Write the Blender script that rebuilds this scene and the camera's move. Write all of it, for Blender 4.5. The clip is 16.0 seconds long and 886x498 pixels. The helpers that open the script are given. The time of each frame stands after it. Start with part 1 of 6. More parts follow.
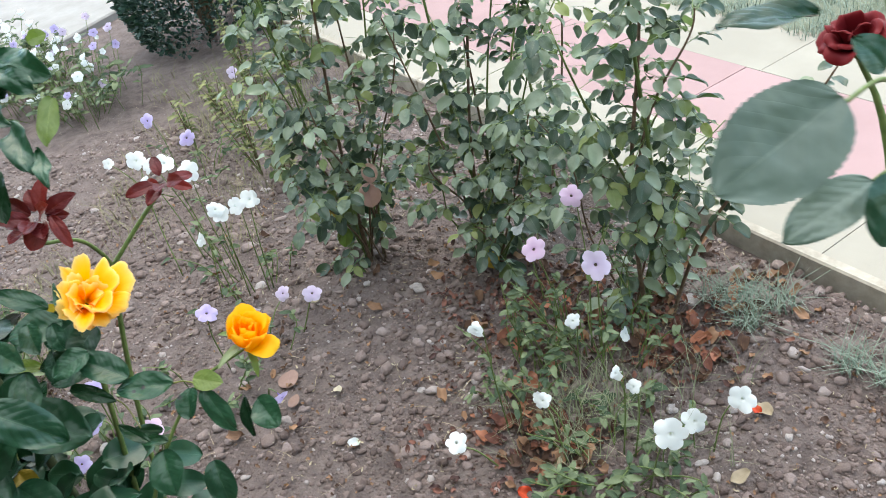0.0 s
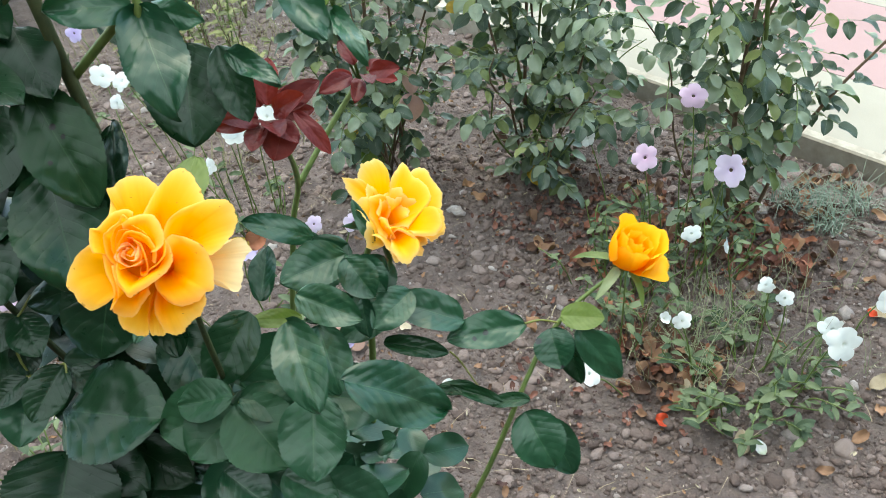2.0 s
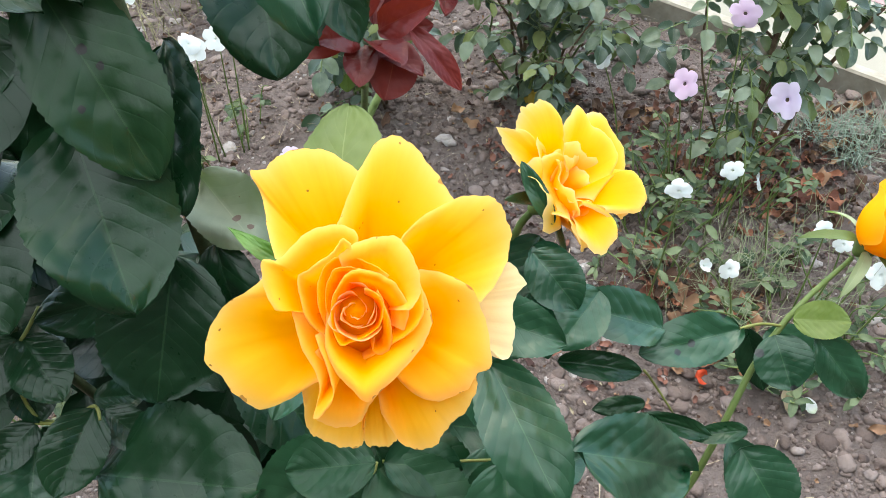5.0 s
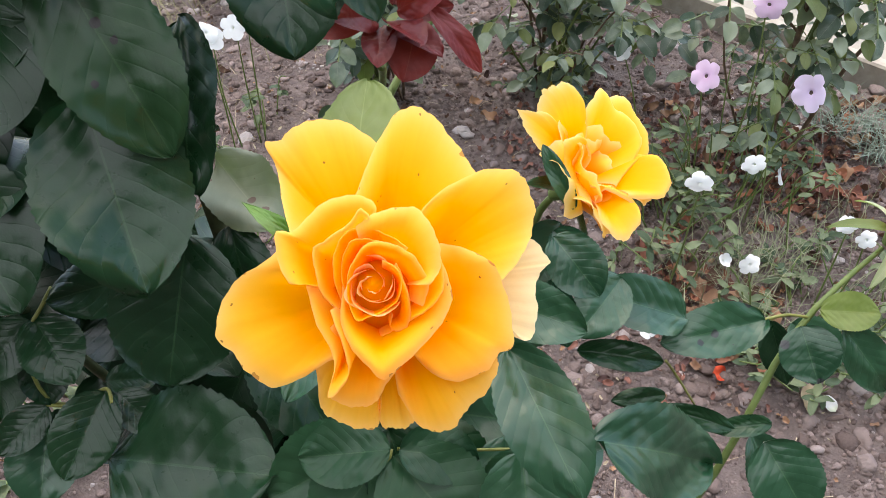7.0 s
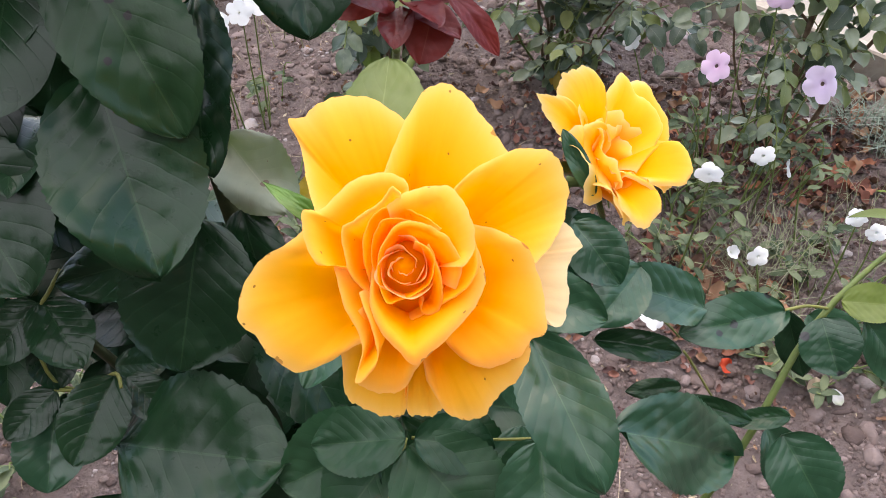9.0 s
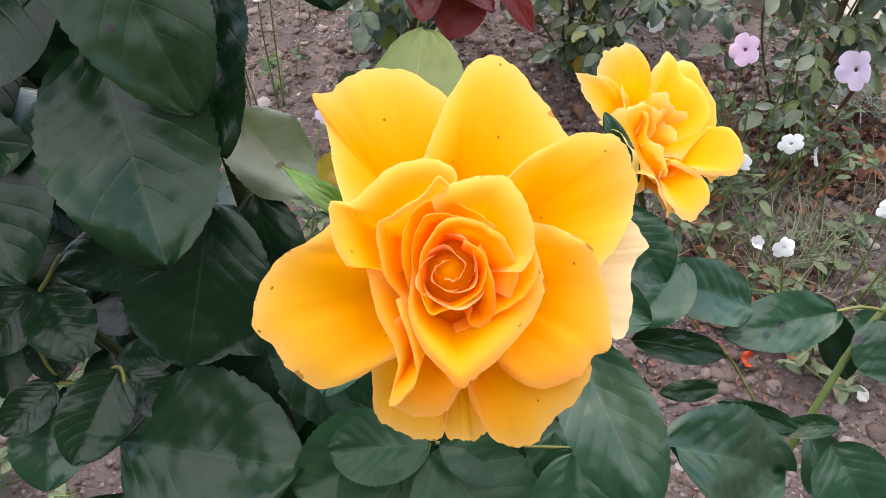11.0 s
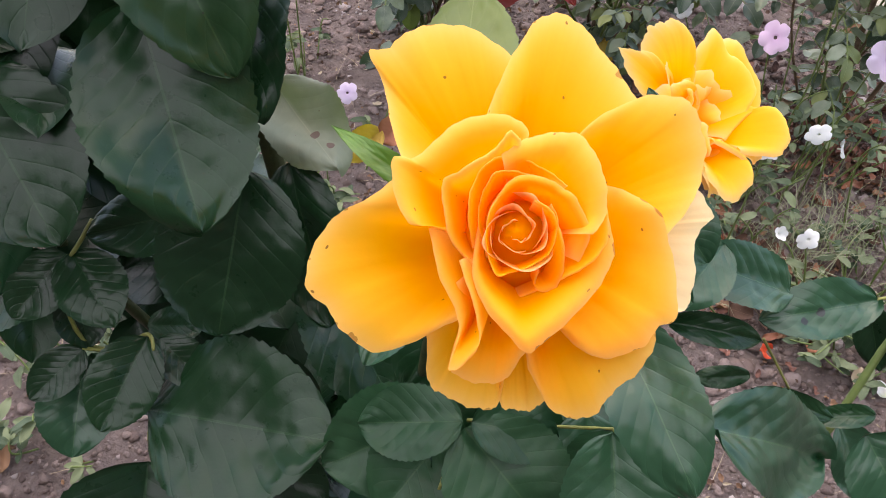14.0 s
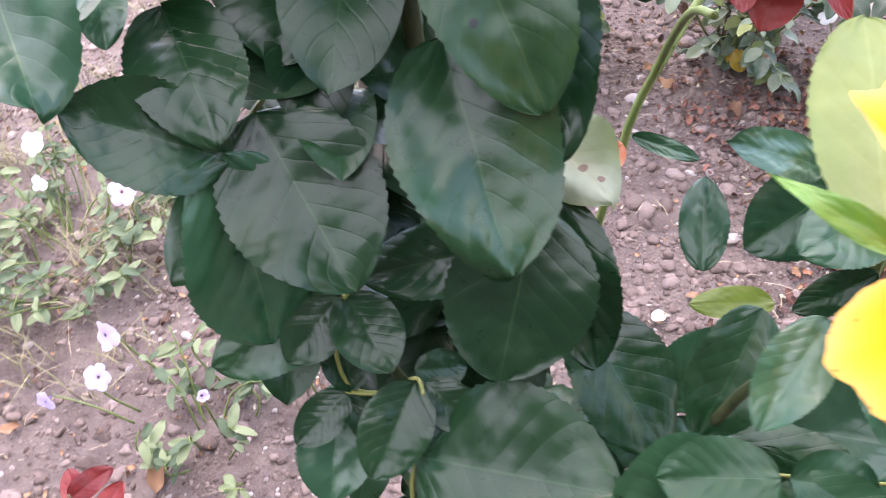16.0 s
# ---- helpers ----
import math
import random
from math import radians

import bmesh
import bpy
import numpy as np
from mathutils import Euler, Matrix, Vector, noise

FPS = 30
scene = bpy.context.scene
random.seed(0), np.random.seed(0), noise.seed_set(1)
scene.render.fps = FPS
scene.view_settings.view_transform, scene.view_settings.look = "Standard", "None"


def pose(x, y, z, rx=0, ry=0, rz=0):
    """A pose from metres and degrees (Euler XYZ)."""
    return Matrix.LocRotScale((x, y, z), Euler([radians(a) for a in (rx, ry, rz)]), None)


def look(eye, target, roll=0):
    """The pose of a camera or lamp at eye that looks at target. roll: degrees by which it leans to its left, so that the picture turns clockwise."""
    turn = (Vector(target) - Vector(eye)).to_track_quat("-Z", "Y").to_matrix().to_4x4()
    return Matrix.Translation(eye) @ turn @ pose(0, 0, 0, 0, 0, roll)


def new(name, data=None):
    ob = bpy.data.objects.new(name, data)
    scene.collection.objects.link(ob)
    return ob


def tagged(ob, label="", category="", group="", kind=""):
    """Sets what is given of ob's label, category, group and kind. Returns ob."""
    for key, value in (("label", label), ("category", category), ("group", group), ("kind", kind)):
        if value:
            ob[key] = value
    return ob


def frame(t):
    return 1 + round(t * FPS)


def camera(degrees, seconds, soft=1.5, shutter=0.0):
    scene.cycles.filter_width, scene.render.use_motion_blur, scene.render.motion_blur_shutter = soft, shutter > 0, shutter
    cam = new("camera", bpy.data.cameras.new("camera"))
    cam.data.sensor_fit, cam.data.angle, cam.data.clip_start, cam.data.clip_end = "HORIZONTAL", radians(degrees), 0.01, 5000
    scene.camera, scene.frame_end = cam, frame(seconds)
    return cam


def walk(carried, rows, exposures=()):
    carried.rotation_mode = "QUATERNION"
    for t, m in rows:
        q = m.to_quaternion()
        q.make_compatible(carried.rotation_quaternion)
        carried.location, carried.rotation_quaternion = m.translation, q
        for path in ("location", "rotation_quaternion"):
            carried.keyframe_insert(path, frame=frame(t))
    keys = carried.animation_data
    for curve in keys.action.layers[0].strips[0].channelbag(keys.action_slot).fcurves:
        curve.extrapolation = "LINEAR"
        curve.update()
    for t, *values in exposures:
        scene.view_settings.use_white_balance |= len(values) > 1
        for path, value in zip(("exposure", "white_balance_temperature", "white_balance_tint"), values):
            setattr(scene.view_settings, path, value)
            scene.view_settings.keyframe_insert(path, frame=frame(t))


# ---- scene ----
cam = camera(56.6, 16.0, soft=0.5, shutter=0.3)
PATH = [
    (0, (0.188, -0.009, 1.378), (0.173, 1.634, 0.238), -12.9),
    (0.5, (0.032, 0.009, 1.396), (0.136, 1.648, 0.253), -8.2),
    (1, (-0.134, 0.017, 1.394), (0.124, 1.626, 0.234), -6.8),
    (1.5, (-0.258, 0.143, 1.349), (0.023, 1.721, 0.151), -7.8),
    (2, (-0.317, 0.252, 1.303), (0.007, 1.717, -0.019), -7.7),
    (2.5, (-0.406, 0.325, 1.285), (0.065, 1.735, -0.053), -5.4),
    (3, (-0.44, 0.394, 1.241), (0.155, 1.668, -0.181), -1.7),
    (3.5, (-0.439, 0.447, 1.227), (0.092, 1.726, -0.215), -2.3),
    (4, (-0.445, 0.47, 1.219), (0.081, 1.729, -0.243), -0.8),
    (4.2, (-0.438, 0.484, 1.212), (0.073, 1.737, -0.26), -1.2),
    (6.5, (-0.431, 0.49, 1.198), (0.002, 1.763, -0.283), -2.9),
    (7, (-0.434, 0.491, 1.192), (-0.007, 1.76, -0.293), -3.2),
    (7.5, (-0.434, 0.492, 1.189), (0.002, 1.749, -0.306), -2.8),
    (8, (-0.433, 0.491, 1.188), (0.002, 1.746, -0.307), -2.8),
    (8.5, (-0.433, 0.493, 1.186), (0.001, 1.743, -0.314), -2.4),
    (9, (-0.441, 0.498, 1.184), (-0.022, 1.752, -0.317), -2.7),
    (9.5, (-0.44, 0.513, 1.169), (-0.036, 1.765, -0.337), -2.7),
    (10, (-0.444, 0.515, 1.17), (-0.054, 1.765, -0.342), -2.7),
    (10.2, (-0.441, 0.521, 1.164), (-0.061, 1.765, -0.355), -2.9),
    (12.5, (-0.445, 0.528, 1.161), (-0.04, 1.75, -0.37), -2.0),
    (13, (-0.446, 0.53, 1.161), (-0.038, 1.75, -0.37), -2.1),
    (13.5, (-0.449, 0.529, 1.16), (-0.056, 1.752, -0.373), -2.0),
    (14, (-0.453, 0.529, 1.153), (-0.106, 1.746, -0.396), -2.1),
    (14.5, (-0.448, 0.53, 1.153), (-0.144, 1.769, -0.387), -2.4),
    (15, (-0.443, 0.533, 1.152), (-0.145, 1.772, -0.389), -3.2),
    (15.2, (-0.45, 0.536, 1.153), (-0.175, 1.78, -0.389), -4.1),
    (15.5, (-0.468, 0.548, 1.157), (-0.283, 1.827, -0.37), -7.7),
    (15.6, (-0.479, 0.552, 1.16), (-0.341, 1.832, -0.371), -9.9),
    (15.7, (-0.495, 0.555, 1.161), (-0.38, 1.843, -0.364), -10.0),
    (15.8, (-0.508, 0.562, 1.158), (-0.399, 1.849, -0.369), -10.2),
    (16, (-0.539, 0.578, 1.151), (-0.372, 1.872, -0.365), -9.3),
]
walk(cam, [(t, look(eye, target, roll)) for t, eye, target, roll in PATH], exposures=[(0.0, 2.17, 7200, 2), (1.0, 2.21, 7200, 1), (2.0, 2.24, 7250, -5), (4.2, 2.39, 7250, -3), (6.3, 2.24, 7400, 8), (9.0, 2.17, 7550, 18), (10.2, 2.14, 7550, 16), (14.5, 2.09, 7650, 19), (15.2, 2.09, 7650, 19), (15.5, 2.02, 7700, 12), (15.8, 2.37, 7300, 8), (16.0, 3.24, 7150, 25)])

# ---------------------------------------------------------------- world, sun, exposure
world = bpy.data.worlds.new("world")
scene.world = world
world.use_nodes = True
wn = world.node_tree
sky = wn.nodes.new("ShaderNodeTexSky")
sky.sky_type = "NISHITA"
sky.sun_disc = False
sky.sun_elevation = radians(60)
sky.sun_rotation = radians(12)
sky.dust_density = 1.2
sky.air_density = 1.0
wn.links.new(sky.outputs[0], wn.nodes["Background"].inputs[0])
wn.nodes["Background"].inputs[1].default_value = 0.15

sun_data = bpy.data.lights.new("sun", "SUN")
sun_data.energy = 1.0
sun_data.angle = radians(105)
sun_data.color = (1.0, 0.98, 0.95)
sun = new("sun", sun_data)
sun.matrix_world = look((0, 0, 10), (0.6, 0.5, 0))


# ---------------------------------------------------------------- materials
def nodes_of(name):
    m = bpy.data.materials.new(name)
    m.use_nodes = True
    nt = m.node_tree
    return m, nt, nt.nodes["Principled BSDF"]


def math_node(nt, op, a, b=None, c=None, clamp=False):
    n = nt.nodes.new("ShaderNodeMath")
    n.operation, n.use_clamp = op, clamp
    for i, v in enumerate((a, b, c)):
        if v is None:
            continue
        if isinstance(v, (int, float)):
            n.inputs[i].default_value = v
        else:
            nt.links.new(v, n.inputs[i])
    return n.outputs[0]


def noise_node(nt, scale, detail=4.0, rough=0.6):
    """Noise at real size, whatever the scale of the object."""
    tc = nt.nodes.new("ShaderNodeNewGeometry")
    n = nt.nodes.new("ShaderNodeTexNoise")
    n.inputs["Scale"].default_value, n.inputs["Detail"].default_value, n.inputs["Roughness"].default_value = scale, detail, rough
    nt.links.new(tc.outputs["Position"], n.inputs["Vector"])
    return n.outputs["Fac"]


def ramp(nt, fac, *stops):
    n = nt.nodes.new("ShaderNodeValToRGB")
    els = n.color_ramp.elements
    while len(els) < len(stops):
        els.new(0.5)
    for e, (p, c) in zip(els, stops):
        e.position, e.color = p, (*c, 1.0)
    nt.links.new(fac, n.inputs[0])
    return n.outputs[0]


def mix_col(nt, fac, a, b, mode="MIX"):
    n = nt.nodes.new("ShaderNodeMix")
    n.data_type, n.blend_type = "RGBA", mode
    for sock, v in ((n.inputs[0], fac), (n.inputs[6], a), (n.inputs[7], b)):
        if isinstance(v, (int, float)):
            sock.default_value = v
        elif isinstance(v, tuple):
            sock.default_value = (*v, 1.0)
        else:
            nt.links.new(v, sock)
    return n.outputs[2]


def bump(nt, bsdf, height, strength=0.3, dist=0.002):
    n = nt.nodes.new("ShaderNodeBump")
    n.inputs["Strength"].default_value, n.inputs["Distance"].default_value = strength, dist
    nt.links.new(height, n.inputs["Height"])
    nt.links.new(n.outputs[0], bsdf.inputs["Normal"])


def translucent(nt, bsdf, col, fac):
    """Lets light through a thin sheet."""
    t = nt.nodes.new("ShaderNodeBsdfTranslucent")
    m = nt.nodes.new("ShaderNodeMixShader")
    m.inputs[0].default_value = fac
    if isinstance(col, tuple):
        t.inputs[0].default_value = (*col, 1.0)
    else:
        nt.links.new(col, t.inputs[0])
    out = nt.nodes["Material Output"]
    nt.links.new(bsdf.outputs[0], m.inputs[1])
    nt.links.new(t.outputs[0], m.inputs[2])
    nt.links.new(m.outputs[0], out.inputs[0])


def object_random(nt):
    """A number that differs from piece to piece, whether objects of their own or joined."""
    o = nt.nodes.new("ShaderNodeObjectInfo").outputs["Random"]
    g = nt.nodes.new("ShaderNodeNewGeometry").outputs["Random Per Island"]
    return math_node(nt, "FRACT", math_node(nt, "ADD", o, g))


def uv_parts(nt):
    """u from -1 to 1 across a leaf or petal, v from 0 to 1 along it."""
    uv = nt.nodes.new("ShaderNodeUVMap")
    sep = nt.nodes.new("ShaderNodeSeparateXYZ")
    nt.links.new(uv.outputs[0], sep.inputs[0])
    u = math_node(nt, "MULTIPLY_ADD", sep.outputs[0], 2.0, -1.0)
    return u, sep.outputs[1]


def leaf_material(name, dark, light, vein, gloss, veins=8.0, thru=0.12, spread=0.35, relief=0.3, blotch=None, spec=0.5):
    m, nt, b = nodes_of(name)
    u, v = uv_parts(nt)
    au = math_node(nt, "ABSOLUTE", u)
    # side veins: slanted lines that run from the midrib to the edge, as the blade is puckered
    wob = noise_node(nt, 60, 2)
    run = math_node(nt, "MULTIPLY_ADD", v, veins, math_node(nt, "MULTIPLY", au, -2.6))
    run = math_node(nt, "ADD", run, math_node(nt, "MULTIPLY_ADD", wob, 0.24, -0.12))
    saw = math_node(nt, "FRACT", run)
    tri = math_node(nt, "ABSOLUTE", math_node(nt, "MULTIPLY_ADD", saw, 2.0, -1.0))
    side = math_node(nt, "MULTIPLY", math_node(nt, "POWER", tri, 14.0), math_node(nt, "SUBTRACT", 1.0, math_node(nt, "POWER", au, 2.0)))
    rib = math_node(nt, "LESS_THAN", au, 0.016)
    lines = math_node(nt, "MAXIMUM", math_node(nt, "MULTIPLY", side, 0.09), math_node(nt, "MULTIPLY", rib, 0.35))
    tone, wide = noise_node(nt, 90, 4), noise_node(nt, 22, 2)
    rnd = object_random(nt)
    t2 = math_node(nt, "ADD", math_node(nt, "MULTIPLY_ADD", tone, 0.3, math_node(nt, "MULTIPLY", wide, 0.45)), math_node(nt, "MULTIPLY_ADD", rnd, spread, -spread / 2))
    col = ramp(nt, t2, (0.2, dark), (0.62, light))
    col = mix_col(nt, lines, col, vein)
    if blotch:
        tc = nt.nodes.new("ShaderNodeTexCoord")
        cell = nt.nodes.new("ShaderNodeTexVoronoi")
        cell.voronoi_dimensions = "2D"
        cell.inputs["Scale"].default_value = 70.0
        nt.links.new(tc.outputs["Object"], cell.inputs["Vector"])
        pick = nt.nodes.new("ShaderNodeSeparateColor")
        nt.links.new(cell.outputs["Color"], pick.inputs[0])
        size = math_node(nt, "MULTIPLY", math_node(nt, "GREATER_THAN", pick.outputs[0], 0.62), math_node(nt, "MULTIPLY_ADD", pick.outputs[1], 0.16, 0.10))
        ragged = math_node(nt, "MULTIPLY_ADD", noise_node(nt, 300, 2), 0.14, -0.07)
        spots = math_node(nt, "LESS_THAN", math_node(nt, "ADD", cell.outputs["Distance"], ragged), size)
        col = mix_col(nt, math_node(nt, "MULTIPLY", spots, 0.8), col, blotch)
    nt.links.new(col, b.inputs["Base Color"])
    fine = noise_node(nt, 420, 3)
    b.inputs["Specular IOR Level"].default_value = spec
    nt.links.new(math_node(nt, "MULTIPLY_ADD", tone, 0.12, gloss), b.inputs["Roughness"])
    # fine net of veins between the side veins
    net = nt.nodes.new("ShaderNodeTexVoronoi")
    net.feature = "DISTANCE_TO_EDGE"
    net.inputs["Scale"].default_value = 330.0
    nt.links.new(nt.nodes.new("ShaderNodeNewGeometry").outputs["Position"], net.inputs["Vector"])
    cells = math_node(nt, "MINIMUM", math_node(nt, "MULTIPLY", net.outputs["Distance"], 5.0), 1.0)
    h = math_node(nt, "MULTIPLY_ADD", math_node(nt, "SUBTRACT", 1.0, math_node(nt, "POWER", tri, 9.0)), 0.08, math_node(nt, "MULTIPLY", rib, -0.4))
    h = math_node(nt, "ADD", h, math_node(nt, "MULTIPLY", fine, 0.025))
    h = math_node(nt, "ADD", h, math_node(nt, "MULTIPLY", cells, 0.012))
    h = math_node(nt, "ADD", h, math_node(nt, "MULTIPLY", noise_node(nt, 110, 2), 0.09))
    bump(nt, b, h, relief, 0.0020)
    translucent(nt, b, mix_col(nt, 1.0, col, (1.3, 1.6, 0.6), "MULTIPLY"), thru)
    return m


def petal_material(name, base, mid, tip, edge, thru=0.38, rough=0.55, stops=(0.10, 0.55, 0.97), rim_from=22.0, rim_amount=0.45, specks=0.0):
    m, nt, b = nodes_of(name)
    u, v = uv_parts(nt)
    au = math_node(nt, "ABSOLUTE", u)
    wob = noise_node(nt, 45, 3)
    g = math_node(nt, "ADD", v, math_node(nt, "MULTIPLY_ADD", wob, 0.24, -0.12))
    col = ramp(nt, g, (stops[0], base), (stops[1], mid), (stops[2], tip))
    rim = math_node(nt, "MAXIMUM", math_node(nt, "POWER", au, 9.0), math_node(nt, "POWER", v, rim_from))
    col = mix_col(nt, math_node(nt, "MULTIPLY", rim, rim_amount), col, edge)
    # fine veins along the petal
    streak = nt.nodes.new("ShaderNodeTexNoise")
    streak.inputs["Scale"].default_value = 1.0
    comb = nt.nodes.new("ShaderNodeCombineXYZ")
    nt.links.new(math_node(nt, "MULTIPLY", u, 26.0), comb.inputs[0])
    nt.links.new(math_node(nt, "MULTIPLY", v, 3.0), comb.inputs[1])
    nt.links.new(math_node(nt, "MULTIPLY", object_random(nt), 40.0), comb.inputs[2])
    nt.links.new(comb.outputs[0], streak.inputs["Vector"])
    col = mix_col(nt, math_node(nt, "MULTIPLY", streak.outputs["Fac"], 0.16), col, base)
    if specks:
        worn = math_node(nt, "GREATER_THAN", math_node(nt, "ADD", math_node(nt, "MULTIPLY", noise_node(nt, 130, 3), 0.28), math_node(nt, "MAXIMUM", v, au)), 1.172)
        col = mix_col(nt, math_node(nt, "MULTIPLY", worn, 0.6), col, (0.30, 0.09, 0.02))
        tc = nt.nodes.new("ShaderNodeUVMap")
        cell = nt.nodes.new("ShaderNodeTexVoronoi")
        cell.voronoi_dimensions = "2D"
        cell.inputs["Scale"].default_value = 22.0
        nt.links.new(tc.outputs[0], cell.inputs["Vector"])
        pick = nt.nodes.new("ShaderNodeSeparateColor")
        nt.links.new(cell.outputs["Color"], pick.inputs[0])
        lucky = math_node(nt, "FRACT", math_node(nt, "ADD", pick.outputs[0], math_node(nt, "MULTIPLY", object_random(nt), 7.0)))
        dot = math_node(nt, "MULTIPLY", math_node(nt, "GREATER_THAN", lucky, 1.0 - specks), math_node(nt, "LESS_THAN", cell.outputs["Distance"], 0.14))
        col = mix_col(nt, math_node(nt, "MULTIPLY", dot, 0.75), col, (0.16, 0.05, 0.015))
    nt.links.new(col, b.inputs["Base Color"])
    b.inputs["Roughness"].default_value = rough
    b.inputs["Specular IOR Level"].default_value = 0.12
    bump(nt, b, math_node(nt, "ADD", math_node(nt, "MULTIPLY", streak.outputs["Fac"], 0.6), noise_node(nt, 500, 2)), 0.12, 0.0006)
    translucent(nt, b, col, thru)
    return m


def plain(name, dark, light, scale=40, rough=0.7, relief=0.3, dist=0.002, detail=6, spread=0.0, spec=0.3):
    m, nt, b = nodes_of(name)
    n = noise_node(nt, scale, detail)
    f = n
    if spread:
        f = math_node(nt, "ADD", n, math_node(nt, "MULTIPLY_ADD", object_random(nt), spread, -spread / 2))
    nt.links.new(ramp(nt, f, (0.3, dark), (0.7, light)), b.inputs["Base Color"])
    b.inputs["Roughness"].default_value = rough
    b.inputs["Specular IOR Level"].default_value = spec
    bump(nt, b, noise_node(nt, scale * 4, 5), relief, dist)
    return m


def soil_material():
    m, nt, b = nodes_of("soil")
    big, mid, fine = noise_node(nt, 1.3, 4), noise_node(nt, 16, 6, 0.7), noise_node(nt, 110, 6, 0.75)
    col = ramp(nt, mid, (0.25, (0.050, 0.036, 0.032)), (0.75, (0.26, 0.205, 0.187)))
    col = mix_col(nt, math_node(nt, "MULTIPLY", big, 0.55), col, (0.258, 0.2064, 0.1875))
    col = mix_col(nt, math_node(nt, "GREATER_THAN", fine, 0.66), col, (0.344, 0.301, 0.2752))
    nt.links.new(col, b.inputs["Base Color"])
    b.inputs["Roughness"].default_value = 0.95
    b.inputs["Specular IOR Level"].default_value = 0.1
    bump(nt, b, math_node(nt, "ADD", mid, math_node(nt, "MULTIPLY", fine, 0.7)), 1.0, 0.02)
    return m


def clod_material():
    m, nt, b = nodes_of("clod")
    geo = nt.nodes.new("ShaderNodeNewGeometry")
    fine, patch = noise_node(nt, 190, 6, 0.75), noise_node(nt, 2.1, 3)
    f = math_node(nt, "MULTIPLY_ADD", math_node(nt, "SUBTRACT", patch, 0.5), 0.7, geo.outputs["Random Per Island"])
    col = ramp(nt, f, (0.0, (0.085, 0.062, 0.056)), (0.5, (0.185, 0.140, 0.126)), (0.93, (0.28, 0.222, 0.204)), (1.0, (0.46, 0.42, 0.40)))
    col = mix_col(nt, math_node(nt, "MULTIPLY", fine, 0.5), col, (0.23, 0.175, 0.155))
    nt.links.new(col, b.inputs["Base Color"])
    b.inputs["Roughness"].default_value = 0.95
    b.inputs["Specular IOR Level"].default_value = 0.08
    bump(nt, b, fine, 1.0, 0.005)
    return m


def slab_material(name, dark, light):
    m, nt, b = nodes_of(name)
    big, fine = noise_node(nt, 3.0, 5), noise_node(nt, 260, 5, 0.7)
    f = math_node(nt, "ADD", big, math_node(nt, "MULTIPLY_ADD", object_random(nt), 0.25, -0.125))
    col = ramp(nt, f, (0.3, dark), (0.7, light))
    col = mix_col(nt, math_node(nt, "MULTIPLY", fine, 0.22), col, dark)
    nt.links.new(col, b.inputs["Base Color"])
    b.inputs["Roughness"].default_value = 0.8
    bump(nt, b, fine, 0.3, 0.0015)
    return m


LEAF_DARK = leaf_material("rose_leaf_dark", (0.0035, 0.0190, 0.0065), (0.0085, 0.037, 0.0130), (0.03, 0.075, 0.032), 0.23, relief=0.55, thru=0.04, spec=0.27)
LEAF_DARK_SPOT = leaf_material("spotted_dark_leaf", (0.0060, 0.0245, 0.008), (0.014, 0.046, 0.016), (0.04, 0.085, 0.036), 0.27, relief=0.5, thru=0.04, spec=0.24, blotch=(0.0172, 0.0086, 0.01376))
LEAF_FRESH = leaf_material("rose_leaf_fresh", (0.00774, 0.03956, 0.01806), (0.02064, 0.07224, 0.0344), (0.0602, 0.129, 0.0559), 0.25, relief=0.4, thru=0.06, spec=0.40)
# LEAF_FRESH darkened: shade under the big bloom painted into the leaf colour
LEAF_UNDER_SHADE = leaf_material("rose_leaf_fresh_painted_shade", (0.006, 0.030, 0.012), (0.016, 0.056, 0.024), (0.05, 0.10, 0.045), 0.32, relief=0.4, thru=0.05, spec=0.24)
LEAF_SPOT = leaf_material("black_spotted_leaf", (0.00774, 0.03956, 0.01806), (0.02064, 0.07224, 0.0344), (0.0602, 0.129, 0.0559), 0.25, relief=0.4, thru=0.06, spec=0.40, blotch=(0.01548, 0.01032, 0.0172))
LEAF_SEPAL = leaf_material("sepal", (0.045, 0.12, 0.012), (0.10, 0.22, 0.03), (0.16, 0.28, 0.06), 0.45, thru=0.15)
LEAF_OLIVE = leaf_material("rose_leaf_olive", (0.0946, 0.1376, 0.0301), (0.1634, 0.215, 0.0516), (0.2408, 0.2924, 0.1032), 0.5, thru=0.3)
LEAF_PALE = leaf_material("rose_leaf_underside", (0.15, 0.18, 0.125), (0.23, 0.26, 0.19), (0.30, 0.33, 0.25), 0.6, thru=0.2, blotch=(0.10, 0.045, 0.04))
LEAF_RED = leaf_material("young_red_leaf", (0.075, 0.008, 0.010), (0.19, 0.020, 0.019), (0.23, 0.06, 0.045), 0.36, thru=0.25, spec=0.25)
LEAF_BUSH = leaf_material("small_rose_leaf", (0.036, 0.064, 0.040), (0.205, 0.25, 0.175), (0.24, 0.29, 0.21), 0.34, spread=1.1, thru=0.22)
LEAF_BUSH_YOUNG = leaf_material("young_bush_leaf", (0.1032, 0.1376, 0.043), (0.2236, 0.2494, 0.0946), (0.2408, 0.2752, 0.1376), 0.45, spread=0.8, thru=0.3)
LEAF_GREY = leaf_material("grey_green_leaf", (0.0645, 0.0989, 0.0817), (0.1118, 0.1548, 0.129), (0.1634, 0.2064, 0.172), 0.55, thru=0.12)
LEAF_RUST = leaf_material("rust_red_dry_leaf", (0.1118, 0.0387, 0.0258), (0.3268, 0.129, 0.0731), (0.3612, 0.1892, 0.1118), 0.8, thru=0.05, spread=0.9)
